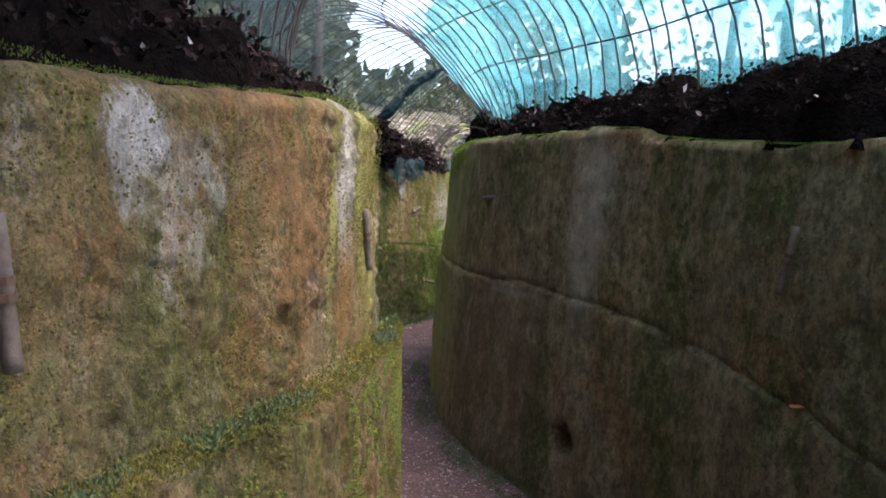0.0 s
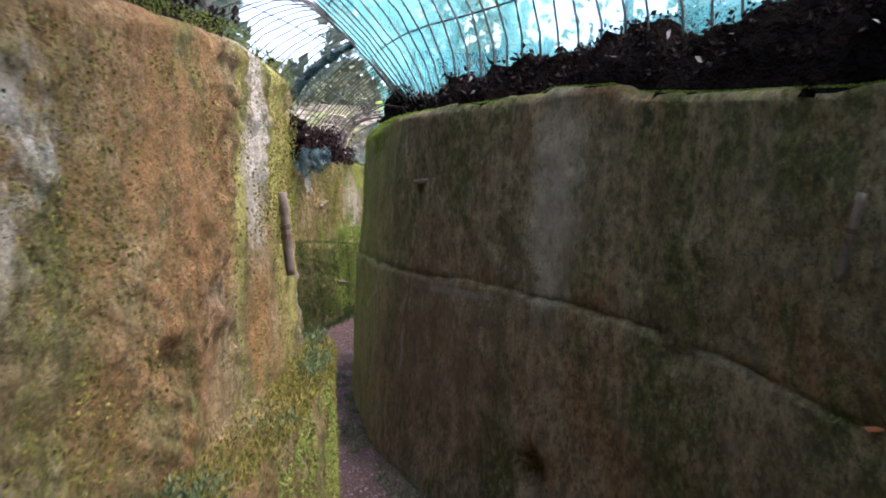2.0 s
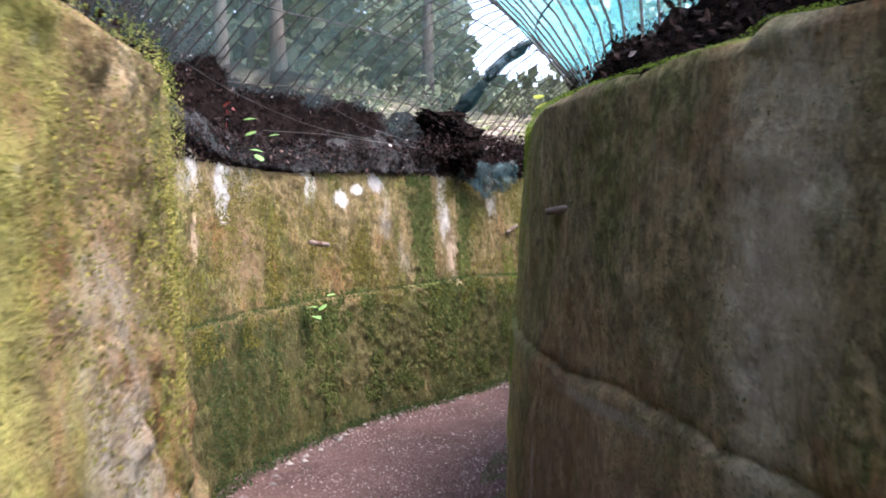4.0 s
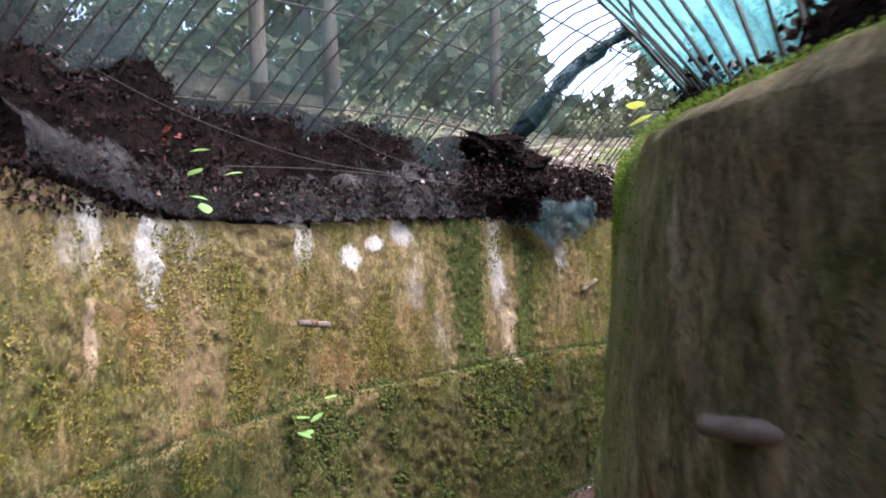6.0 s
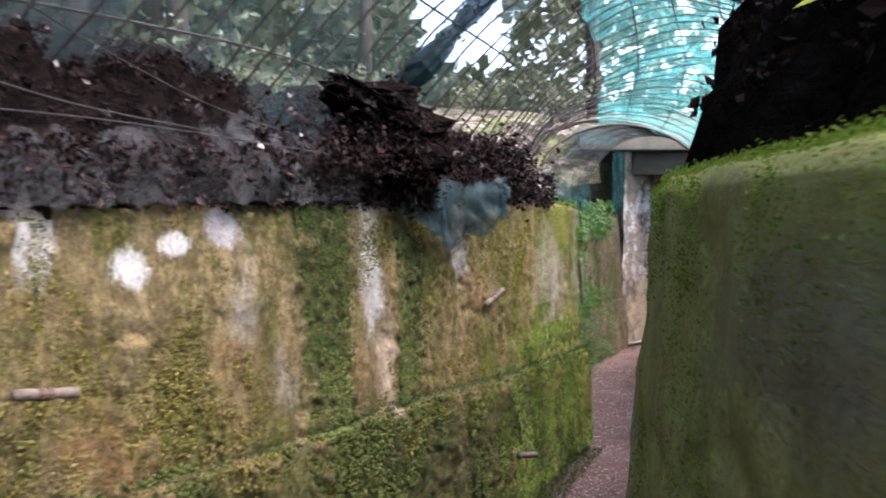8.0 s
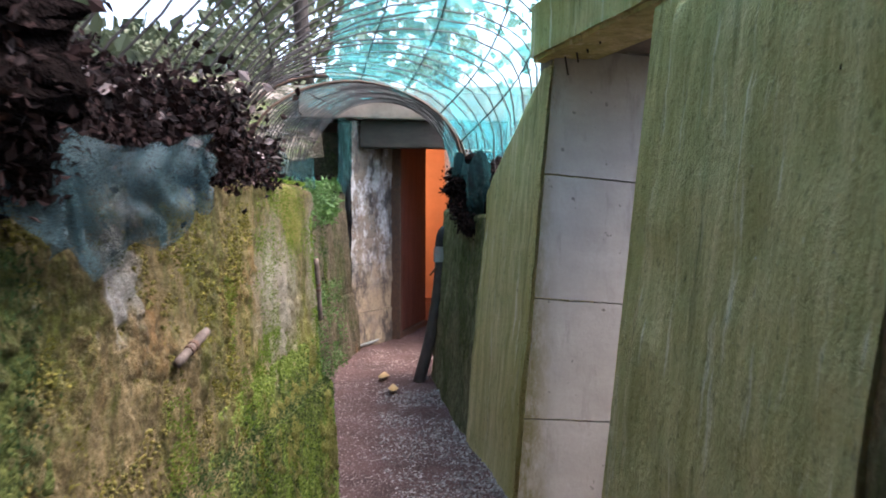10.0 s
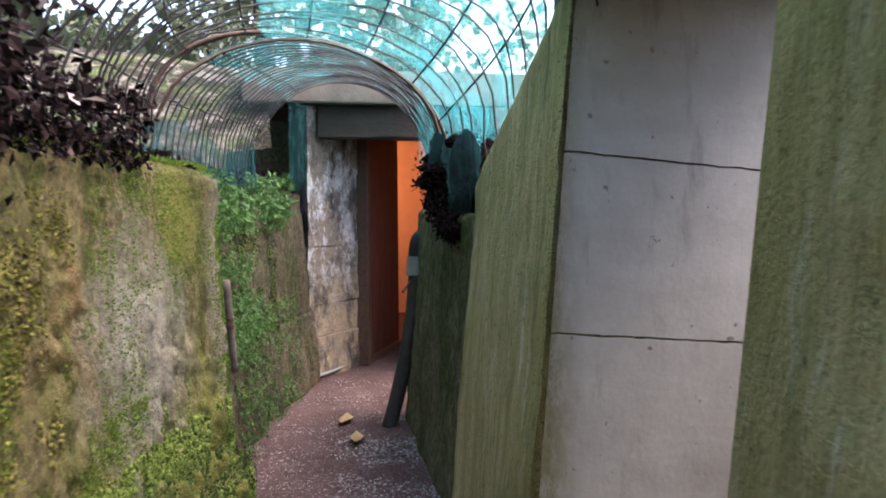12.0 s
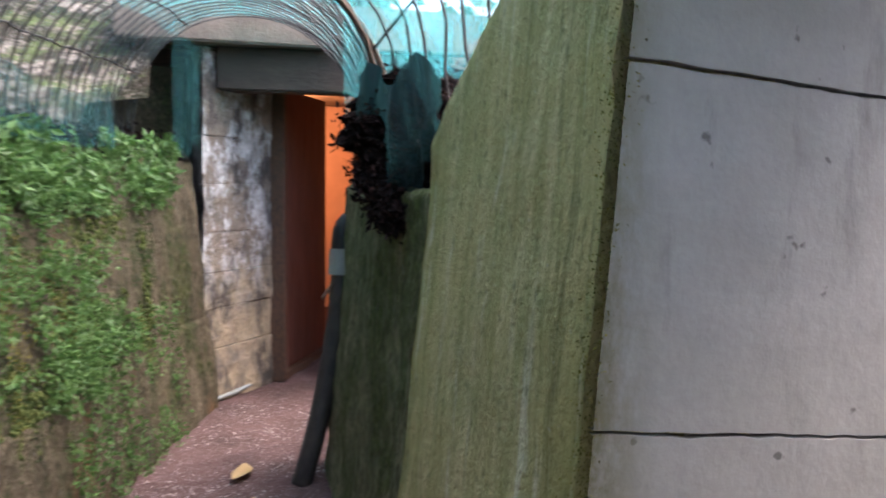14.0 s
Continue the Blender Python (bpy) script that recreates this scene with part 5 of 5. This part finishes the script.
scatter("fern_west_ledge", [q for q in along(WEST[:9], False, 0.085, lambda y: lip_west(y) + 0.014, 9000, 0.035, 0.02, 22, 0.3, 1.0) if fbm(q, 3.5, 3) > -0.1], 0.013, M_LEDGE, "small green ferns on the ledge", "fern", 22)
scatter("moss_east_top", along(EAST, True, -0.062, lambda y: east_top(y) - 0.002, 40000, 0.028, 0.003, 3, span=(-2.5, 7.6)), 0.0042, M_TUFT_G, "bright green moss along the damp wall top", "moss", 3)
scatter("verge_east", [q for q in along(EAST[3:17], True, 0.12, lambda y: floor_z(y) + 0.012, 15000, 0.11, 0.010, 4) if fbm(q, 4.2, 4) > -0.02], 0.012, M_LEDGE, "dark green verge of moss and weeds at the wall foot", "verge", 4)
scatter("verge_bend", along(BEND[:11], False, 0.15, lambda y: floor_z(y) + 0.02, 6000, 0.07, 0.02, 5), 0.018, M_TUFT_D, "dark moss along the wall foot", "verge", 5)
scatter("moss_bend_ledge", along(BEND[:12], False, 0.05, lambda y: lip_bend(y) + 0.005, 6000, 0.03, 0.012, 6), 0.010, M_TUFT_D, "dark moss on the ledge", "moss", 6)
scatter("moss_bend_end", along(BEND[8:], False, -0.125, lambda y: bend_top(y) + 0.005, 18000, 0.085, 0.006, 7), 0.008, M_TUFT_G, "bright green moss over the wall end", "moss", 7)


def creeper(name, zones, n, size, label, seed):
    """Hanging clumps of small leaves; zones: y0, y1, z0, z1, share."""
    rng = random.Random(seed)
    line = spline(VINE, 0.02)
    out = []
    while len(out) < n:
        y0, y1, z0, z1, share = rng.choice(zones)
        if rng.random() > share:
            continue
        y, z = rng.uniform(y0, y1), rng.uniform(z0, z1)
        if fbm((y * 3, z * 3, seed), 1.6, 3) < -0.12:
            continue
        i = int(np.argmin(np.abs(line[:, 1] - y)))
        o = 0.10 * (1 - z) + 0.015 + rng.random() ** 2 * 0.07
        out.append((line[i][0] + o * 0.95, y - o * 0.25, z))
    v, f = leaves(out, size, rng, -0.5, 0.42)
    return thing(name, v, f, M_FERN, label, "creeper", "stuff")


creeper("creeper_wall", [(12.1, 13.1, 0.7, 1.5, 0.9), (13.0, 14.4, 0.0, 0.75, 0.8), (12.9, 13.7, 0.5, 1.1, 0.7), (12.1, 14.5, 1.22, 1.52, 1.0)], 11000, 0.026, "green ferns and creepers hanging down the wall", 8)
creeper("fern_fringe", [(12.0, 14.6, 1.3, 1.58, 1.0)], 2600, 0.05, "longer fern fronds spilling over the wall top", 9)
scatter("moss_bend_column", along(BEND, False, 0.012, lambda y: 1.05, 60000, 0.012, 0.4, 41, span=(7.97, 8.20)), 0.012, M_TUFT_D, "column of dark cushion moss on the golden wall", "moss", 41)
scatter("moss_bend_column", along(BEND, False, 0.012, lambda y: 1.0, 50000, 0.012, 0.36, 42, span=(8.47, 8.62)), 0.012, M_TUFT_D, "column of dark cushion moss on the golden wall", "moss", 42)
scatter("moss_bend_low", along(BEND, False, 0.085, lambda y: 0.28, 16000, 0.015, 0.36, 43, 0.1, 0.95), 0.012, M_TUFT_D, "dark moss speckling the lower wall", "moss", 43)
scatter("moss_west_face", along(WEST, False, 0.012, lambda y: west_top(y) - 0.38, 12000, 0.010, 0.36, 44, 0.4, 0.78), 0.005, M_TUFT_Y, "sparse moss speckling the ochre wall", "moss", 44)


def face_moss(name, plan, left, batter, lip, out, n, size, material, label, seed, keep, span, zs, scale=2.4):
    """Small moss tufts clinging to a wall face where the growth is thick."""
    rng = random.Random(seed)
    line = spline(plan, 0.035)
    nrm = sides(line) * (1 if left else -1)
    ok = [i for i in range(len(line) - 1) if span[0] < line[i][1] < span[1]]
    pts = []
    tries = 0
    while len(pts) < n and tries < n * 12:
        tries += 1
        i = rng.choice(ok)
        u, z = rng.random(), rng.uniform(*zs)
        p = line[i] * (1 - u) + line[i + 1] * u
        if fbm((p[0] * 1.3 + seed, p[1] * 1.3, z * 0.7), scale, 5) + 0.45 * fbm((p[0] * 9, p[1] * 9, z * 6 + seed), 1.0, 2) < keep:
            continue
        o = batter * (1 - z) + (out(p[1]) if z < lip(p[1]) else 0) + rng.uniform(-0.004, 0.010)
        pts.append((p[0] + nrm[i][0] * o, p[1] + nrm[i][1] * o, z))
    scatter(name, pts, size, material, label, "moss", seed, up=0.2, wide=0.6)




def cushion_moss(name, plan, left, batter, lip, out, n, size, material, label, seed, keep, span, zs):
    """Domed moss cushions crowded on a wall face."""
    rng = random.Random(seed)
    line = spline(plan, 0.03)
    nrm = sides(line) * (1 if left else -1)
    ok = [i for i in range(len(line) - 1) if span[0] < line[i][1] < span[1]]
    verts, faces, made, tries = [], [], 0, 0
    while made < n and tries < n * 10:
        tries += 1
        i = rng.choice(ok)
        u, z = rng.random(), rng.uniform(*zs)
        p = line[i] * (1 - u) + line[i + 1] * u
        if fbm((p[0] * 1.3 + seed, p[1] * 1.3, z * 0.7), 2.8, 5) + 0.5 * fbm((p[0] * 11, p[1] * 11, z * 8 + seed), 1.0, 2) < keep:
            continue
        made += 1
        o = batter * (1 - z) + (out(p[1]) if z < lip(p[1]) else 0) + 0.004
        c = Vector((p[0] + nrm[i][0] * o, p[1] + nrm[i][1] * o, z))
        nn = Vector((nrm[i][0], nrm[i][1], 0.25)).normalized()
        t = nn.cross(Vector((0, 0, 1))).normalized()
        b = nn.cross(t)
        r = size * rng.uniform(0.5, 1.35)
        k0, a0 = len(verts), rng.uniform(0, 6.28)
        for ring, (rr, hh) in enumerate(((1.0, -0.5), (0.85, 0.45))):
            for k in range(5):
                a = a0 + 0.6 * ring + 1.2566 * k
                q = r * rr * rng.uniform(0.75, 1.2)
                verts.append(c + t * q * math.cos(a) + b * q * 1.15 * math.sin(a) + nn * r * hh * rng.uniform(0.7, 1.2))
        verts.append(c + nn * r * 0.95)
        for k in range(5):
            m = (k + 1) % 5
            faces += [(k0 + k, k0 + m, k0 + 5 + k), (k0 + m, k0 + 5 + m, k0 + 5 + k), (k0 + 5 + k, k0 + 5 + m, k0 + 10)]
    thing(name, verts, faces, material, label, "moss", "stuff")


cushion_moss("moss_cushions", BEND, False, 0.06, lip_bend, lambda y: 0.05, 5200, 0.011, M_CUSHION_D, "dark green moss cushions in a column down the wall", 91, -0.35, (7.97, 8.20), (0.68, 1.46))
cushion_moss("moss_cushions", BEND, False, 0.06, lip_bend, lambda y: 0.05, 3200, 0.010, M_CUSHION_D, "dark green moss cushions in a column down the wall", 92, -0.2, (8.47, 8.63), (0.66, 1.36))
cushion_moss("moss_cushions", BEND, False, 0.06, lip_bend, lambda y: 0.05, 14000, 0.0070, M_CUSHION_D, "dark green moss cushions over the lower wall", 93, 0.0, (6.6, 11.2), (0.0, 0.72))
cushion_moss("moss_cushions", BEND, False, 0.06, lip_bend, lambda y: 0.05, 10000, 0.0042, M_CUSHION_O, "golden green moss cushions over the upper wall", 94, 0.06, (5.6, 9.95), (0.6, 1.42))
cushion_moss("moss_cushions", BEND, False, 0.06, lip_bend, lambda y: 0.05, 14000, 0.0055, M_CUSHION_G, "bright green moss cushions on the wall end", 95, -0.02, (9.3, 11.0), (0.0, 0.82))
cushion_moss("moss_cushions", WEST, False, 0.035, lip_west, lambda y: 0.10 * (1 - ramp(y, 3.2, 3.9)), 8000, 0.0024, M_CUSHION_O, "golden green moss cushions on the ochre wall", 96, 0.05, (1.0, 4.6), (0.0, 1.31))
cushion_moss("moss_cushions", WEST, False, 0.035, lip_west, lambda y: 0.10 * (1 - ramp(y, 3.2, 3.9)), 9000, 0.0028, M_CUSHION_G, "green moss cushions on the lower lift", 97, 0.0, (1.0, 4.2), (0.1, 0.66))
cushion_moss("moss_cushions", VINE, False, 0.10, lambda y: 0.0, lambda y: 0.0, 5000, 0.010, M_CUSHION_D, "dark green moss cushions on the shaded wall", 98, 0.05, (11.9, 14.2), (0.0, 1.45))
face_moss("moss_bend_gold", BEND, False, 0.06, lip_bend, lambda y: 0.05, 34000, 0.010, M_TUFT_O, "golden moss crumbs over the wall face", 61, 0.12, (5.3, 9.95), (0.5, 1.44))
face_moss("moss_bend_green", BEND, False, 0.06, lip_bend, lambda y: 0.05, 30000, 0.010, M_TUFT_D, "dark green moss crumbs over the lower wall", 62, 0.05, (5.3, 11.5), (-0.1, 0.75))
face_moss("moss_bend_bright", BEND, False, 0.06, lip_bend, lambda y: 0.05, 50000, 0.0065, M_TUFT_G, "bright green moss on the wall end", 63, 0.06, (9.0, 11.2), (0.0, 0.95))
face_moss("moss_end_face", BEND, False, 0.06, lip_bend, lambda y: 0.05, 22000, 0.0065, M_TUFT_G, "vivid green moss in patches on the wall end", 71, 0.10, (9.6, 11.1), (0.1, 1.5))
face_moss("moss_west_gold", WEST, False, 0.035, lip_west, lambda y: 0.10 * (1 - ramp(y, 3.2, 3.9)), 36000, 0.006, M_TUFT_O, "golden green moss crumbs over the ochre wall", 64, 0.07, (0.9, 4.8), (0.0, 1.315))
face_moss("moss_west_end", WEST, False, 0.035, lip_west, lambda y: 0.10 * (1 - ramp(y, 3.2, 3.9)), 15000, 0.0045, M_TUFT_Y, "yellow-green moss thick on the wall corner", 65, 0.0, (2.75, 4.2), (0.0, 1.42))
face_moss("moss_east_face", EAST, True, 0.06, lip_east, lambda y: 0.012, 7000, 0.005, M_TUFT_D, "thin dark moss on the damp wall", 66, 0.25, (1.8, 4.5), (-0.1, 1.35))
face_moss("moss_east_brow", EAST, True, 0.06, lip_east, lambda y: 0.012, 7000, 0.0045, M_TUFT_G, "bright moss over the rounded wall top", 68, 0.02, (5.2, 7.4), (1.36, 1.50))
face_moss("moss_east_near", EAST, True, 0.06, lip_east, lambda y: 0.012, 16000, 0.0045, M_TUFT_G, "thin green moss film on the damp wall", 67, 0.15, (5.0, 7.3), (0.5, 1.52))

face_moss("moss_vine_wall", VINE, False, 0.10, lambda y: 0.0, lambda y: 0.0, 22000, 0.011, M_TUFT_D, "dark green moss thick on the shaded wall", 69, 0.02, (11.9, 14.3), (0.0, 1.42))
face_moss("moss_vine_gold", VINE, False, 0.10, lambda y: 0.0, lambda y: 0.0, 9000, 0.009, M_TUFT_O, "golden moss crumbs on the shaded wall", 70, 0.15, (11.9, 13.4), (0.5, 1.4))


def loose_wire(points, r=0.0022):
    pts = spline(points, 0.05)
    base = empty("loose_wire", pts[0], "thin slack wire strung along the bank", "wire", "loose wires")
    v, f = tube([Vector(q) - Vector(pts[0]) for q in pts], r, 5)
    thing("strand", v, f, M_WIRE, parent=base)


loose_wire([(-1.74, 6.7, 1.66), (-1.55, 7.3, 1.68), (-1.2, 8.0, 1.65), (-1.0, 8.4, 1.62)])
loose_wire([(-1.95, 6.0, 2.0), (-1.8, 6.5, 1.84), (-1.6, 7.1, 1.72), (-1.4, 7.6, 1.68)])
loose_wire([(-1.9, 6.4, 2.25), (-1.75, 7.0, 2.02), (-1.5, 7.7, 1.80), (-1.25, 8.1, 1.70)])


def clump(centre, radii, n, size, material, label, seed):
    rng = random.Random(seed)
    pts = [(centre[0] + rng.gauss(0, radii[0]), centre[1] + rng.gauss(0, radii[1]), centre[2] + rng.gauss(0, radii[2])) for _ in range(n)]
    scatter("leaf_clump", pts, size, material, label, "leaf litter", seed, up=0.0, wide=0.7)


clump((-0.74, 9.5, 1.66), (0.09, 0.2, 0.07), 6000, 0.026, M_LITTER, "black curled leaves caught in the net", 51)
clump((-0.68, 9.5, 1.74), (0.10, 0.22, 0.10), 40, 0.04, M_LITTER_PALE, "few leaves caught in the net, coloured pale as if lit", 52)
clump((-1.08, 8.55, 1.66), (0.12, 0.28, 0.05), 3500, 0.024, M_LITTER, "black curled leaves caught in the net", 53)
clump((0.92, 9.7, 2.43), (0.08, 0.30, 0.03), 3500, 0.03, M_LITTER, "black leaves and twigs lying on the lintel", 55)
clump((0.10, 6.5, 1.86), (0.05, 0.28, 0.07), 3000, 0.03, M_LITTER, "black leaves and twigs caught in the net", 54)


def debris(points, radii, label, seed, leaves_on=1500):
    """A lumpy mass of rotted leaves gathered in a fold of net."""
    rng = random.Random(seed)
    pts = spline3(points, 28)
    rad = np.interp(np.linspace(0, 1, len(pts)), np.linspace(0, 1, len(radii)), radii)
    verts, faces, k = [], [], 22
    for i, (p, r) in enumerate(zip(pts, rad)):
        for j in range(k):
            a = 2 * math.pi * j / k
            d = Vector((1.25 * math.cos(a), 0.75 * math.sin(a), 0.25 * math.sin(2 * a)))
            q = p + d * r
            verts.append(p + d * r * (1 + 0.55 * fbm(q, 9, 4) + 0.25 * fbm(q, 30, 2)))
    for i in range(len(pts) - 1):
        for j in range(k):
            faces.append((i * k + j, i * k + (j + 1) % k, (i + 1) * k + (j + 1) % k, (i + 1) * k + j))
    faces += [tuple(range(k))[::-1], tuple(range((len(pts) - 1) * k, len(pts) * k))]
    base = empty("net_bundle", points[-1], label, "leaf litter")
    o = Vector(points[-1])
    thing("fold", [v - o for v in verts], faces, M_SOIL, parent=base)
    v, f = leaves([verts[rng.randrange(len(verts))] - o + Vector((rng.gauss(0, 0.014), rng.gauss(0, 0.014), rng.gauss(0, 0.018))) for _ in range(leaves_on)], 0.026, rng, -0.4, 0.45)
    thing("leaf_mass", v, f, M_LITTER, "black curled dead leaves", parent=base)


def spline3(points, n):
    out = []
    m = len(points) - 1
    for i in range(n + 1):
        k = min(i / n * m, m - 1e-6)
        a = int(k)
        out.append(Vector(points[a]).lerp(Vector(points[a + 1]), k - a))
    return out


debris([(0.97, 12.5, 1.74), (0.93, 12.4, 1.62), (0.88, 12.3, 1.50), (0.82, 12.2, 1.39), (0.77, 12.12, 1.30), (0.75, 12.08, 1.25)], [0.12, 0.17, 0.15, 0.10, 0.05, 0.02], "black bundle of rotted leaves sagging in the net over the wall", 71, 4000)
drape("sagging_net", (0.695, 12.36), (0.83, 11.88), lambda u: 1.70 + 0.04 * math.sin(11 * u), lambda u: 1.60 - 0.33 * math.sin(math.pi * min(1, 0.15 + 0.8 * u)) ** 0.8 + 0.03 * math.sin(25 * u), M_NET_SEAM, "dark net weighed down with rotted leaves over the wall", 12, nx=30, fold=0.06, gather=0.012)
debris([(-1.1, 8.36, 1.92), (-1.02, 8.40, 1.76), (-0.98, 8.45, 1.60), (-0.93, 8.5, 1.47)], [0.12, 0.15, 0.11, 0.03], "black bundle of rotted leaves hanging over the golden wall", 72, 1600)
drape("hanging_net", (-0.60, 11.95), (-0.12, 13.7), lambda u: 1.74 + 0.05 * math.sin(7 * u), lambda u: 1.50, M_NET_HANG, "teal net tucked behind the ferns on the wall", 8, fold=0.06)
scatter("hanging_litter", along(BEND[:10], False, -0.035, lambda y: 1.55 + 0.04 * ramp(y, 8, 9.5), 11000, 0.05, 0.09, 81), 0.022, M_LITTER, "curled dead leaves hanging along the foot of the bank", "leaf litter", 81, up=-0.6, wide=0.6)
scatter("brown_litter", along(BEND[:10], False, -0.03, lambda y: 1.53, 260, 0.05, 0.05, 82), 0.026, M_LITTER_BROWN, "scattered red-brown dead leaves along the bank", "leaf litter", 82, up=-0.4, wide=0.6)
thing("fallen_stick", *tube([(0.34, 14.98, 0.03), (0.46, 15.12, 0.032), (0.58, 15.3, 0.035)], [0.012, 0.014, 0.010], 7), M_CLAMP, "short pale stick lying by the bunker wall", "stick")
clump((-1.86, 6.45, 1.74), (0.03, 0.06, 0.05), 16, 0.035, M_RED, "few red leaves on the bank", 56)


def litter(ob_verts, w, n, seed, rows=(1, 15), lift=0.012):
    rng = random.Random(seed)
    cols = len(ob_verts) // w
    out = []
    for _ in range(n):
        i, j = rng.randrange(cols), rng.randint(*rows)
        p = ob_verts[i * w + j]
        out.append((p[0] + rng.uniform(-0.03, 0.03), p[1] + rng.uniform(-0.03, 0.03), p[2] + rng.uniform(0, lift)))
    return out


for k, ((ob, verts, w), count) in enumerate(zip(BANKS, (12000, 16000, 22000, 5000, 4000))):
    scatter("leaf_litter", litter(verts, w, int(count * 1.5), 20 + k), 0.022, M_LITTER, "dead leaves lying on the bank, darkened for shade", "leaf litter", 20 + k, up=0.4, wide=0.6)
    scatter("lit_leaves", litter(verts, w, count // 60, 30 + k), 0.028, M_LITTER_PALE, "few curled leaves on the bank, coloured pale as if lit", "leaf litter", 30 + k, up=0.4, wide=0.6)


def stones(name, x0, x1, y0, y1, n, size, material, label, seed, skew=1.0):
    rng = random.Random(seed)
    verts, faces = [], []
    for _ in range(n):
        y = rng.uniform(y0, y1)
        lo, hi = x0(y), x1(y)
        x = hi - (hi - lo) * rng.random() ** skew
        s = size * rng.uniform(0.5, 1.5)
        z = floor_z(y) + s * 0.15
        b = len(verts)
        a = rng.uniform(0, 3.14)
        ca, sa = math.cos(a), math.sin(a)
        for dx, dy, dz in ((1, 0, 0), (0, 0.7, 0), (-1, 0, 0), (0, -0.7, 0), (0.1, 0.1, 0.5), (0, 0, -0.5)):
            dx, dy = dx * rng.uniform(0.7, 1.2), dy * rng.uniform(0.7, 1.2)
            verts.append((x + s * (dx * ca - dy * sa), y + s * (dx * sa + dy * ca), z + s * dz))
        faces += [(b, b + 1, b + 4), (b + 1, b + 2, b + 4), (b + 2, b + 3, b + 4), (b + 3, b, b + 4), (b + 1, b, b + 5), (b + 2, b + 1, b + 5), (b + 3, b + 2, b + 5), (b, b + 3, b + 5)]
    thing(name, verts, faces, material, label, "gravel", "stuff")


stones("path_chippings", lambda y: x_left(y) + 0.15, lambda y: x_right(y) - 0.1, 1.5, 15.0, 16000, 0.006, M_PEBBLE, "pale stone and wood chippings trodden into the path", 1)
stones("gravel_strip", lambda y: x_right(y) - 0.6, lambda y: x_right(y) - 0.02, 9.2, 13.9, 7500, 0.009, M_GRAVEL, "loose grey gravel along the wall foot", 2, 2.2)
stones("wall_foot_stones", lambda y: x_left(y) + 0.12, lambda y: x_left(y) + 0.3, 5.5, 9.0, 60, 0.022, M_GRAVEL, "few pale stones lying at the wall foot", 3)


def big_leaf(name, places, size, material, label, seed, stem=None, heading=None, slim=0.32, curl=0.10):
    rng = random.Random(seed)
    base = empty(name, places[0], label, "leaf")
    o = Vector(places[0])
    for p, d, side in places_dirs(places, rng, heading):
        pts, faces = [], []
        n = 7
        for i in range(n + 1):
            u = i / n
            w = size * slim * math.sin(math.pi * u) ** 0.8
            c = p - o + d * size * u
            lift = Vector((0, 0, curl * size * math.sin(math.pi * u)))
            pts += [c + side * w + lift * 0.2, c + lift, c - side * w + lift * 0.2]
        for i in range(n):
            a = i * 3
            faces += [(a, a + 1, a + 4, a + 3), (a + 1, a + 2, a + 5, a + 4)]
        thing("blade", pts, faces, material, parent=base, smooth=True)
    if stem:
        v, f = tube([Vector(q) - o for q in stem], 0.003, 5)
        thing("stem", v, f, M_BARK, parent=base)
    return base


def places_dirs(places, rng, heading=None):
    for p in places:
        a = rng.uniform(0, 6.28) if heading is None else heading + rng.uniform(-0.4, 0.4)
        d = Vector((math.cos(a), math.sin(a), 0.1 if heading else rng.uniform(-0.7, 0.3))).normalized()
        yield Vector(p), d, d.cross(Vector((0, 0, 1))).normalized()


big_leaf("fallen_leaf", [(0.46, 13.72, 0.012), (0.44, 13.28, 0.012)], 0.26, M_FALLEN, "curled tan fallen leaf on the path", 3, heading=-1.75, slim=0.15, curl=0.16)
big_leaf("yellow_sprig", [(-0.15, 6.0, 1.68), (-0.10, 6.03, 1.67)], 0.075, M_YELLOW, "sprig with two yellow-green leaves over the wall", 6, stem=[(-0.11, 6.02, 1.68), (0.0, 5.95, 1.66), (0.08, 5.85, 1.55)])
big_leaf("bramble_sprig", [(-1.62, 6.35, 1.62), (-1.60, 6.45, 1.60), (-1.63, 6.28, 1.52), (-1.62, 6.34, 1.50), (-1.68, 6.5, 1.7)], 0.075, M_GREENLEAF, "bramble sprig with pale green leaves on the bank", 9, stem=[(-1.62, 6.35, 1.6), (-1.7, 6.4, 1.5), (-1.78, 6.4, 1.46)])
big_leaf("wall_seedling", [(-1.50, 6.9, 0.66), (-1.48, 6.98, 0.67), (-1.52, 6.82, 0.62), (-1.5, 6.86, 0.60), (-1.47, 7.1, 0.72)], 0.07, M_GREENLEAF, "pale green seedling growing from the wall joint", 12, stem=[(-1.5, 6.9, 0.65), (-1.55, 6.92, 0.64)])
rng_arris = random.Random(31)
scatter("moss_pier_arris", [(0.692 + 0.078 * z + rng_arris.gauss(0.004, 0.016), 10.838 + rng_arris.uniform(-0.012, 0.01), z) for z in (rng_arris.uniform(-0.1, 2.1) for _ in range(3200))], 0.0055, M_TUFT_O, "brown-green moss clinging to the doorway edge", "moss", 31, up=0.0, wide=0.6)
big_leaf("rusty_leaf", [(0.90, 2.44, 0.615)], 0.05, M_RUSTLEAF, "small orange-brown dead leaf caught on the joint", 14, slim=0.4)
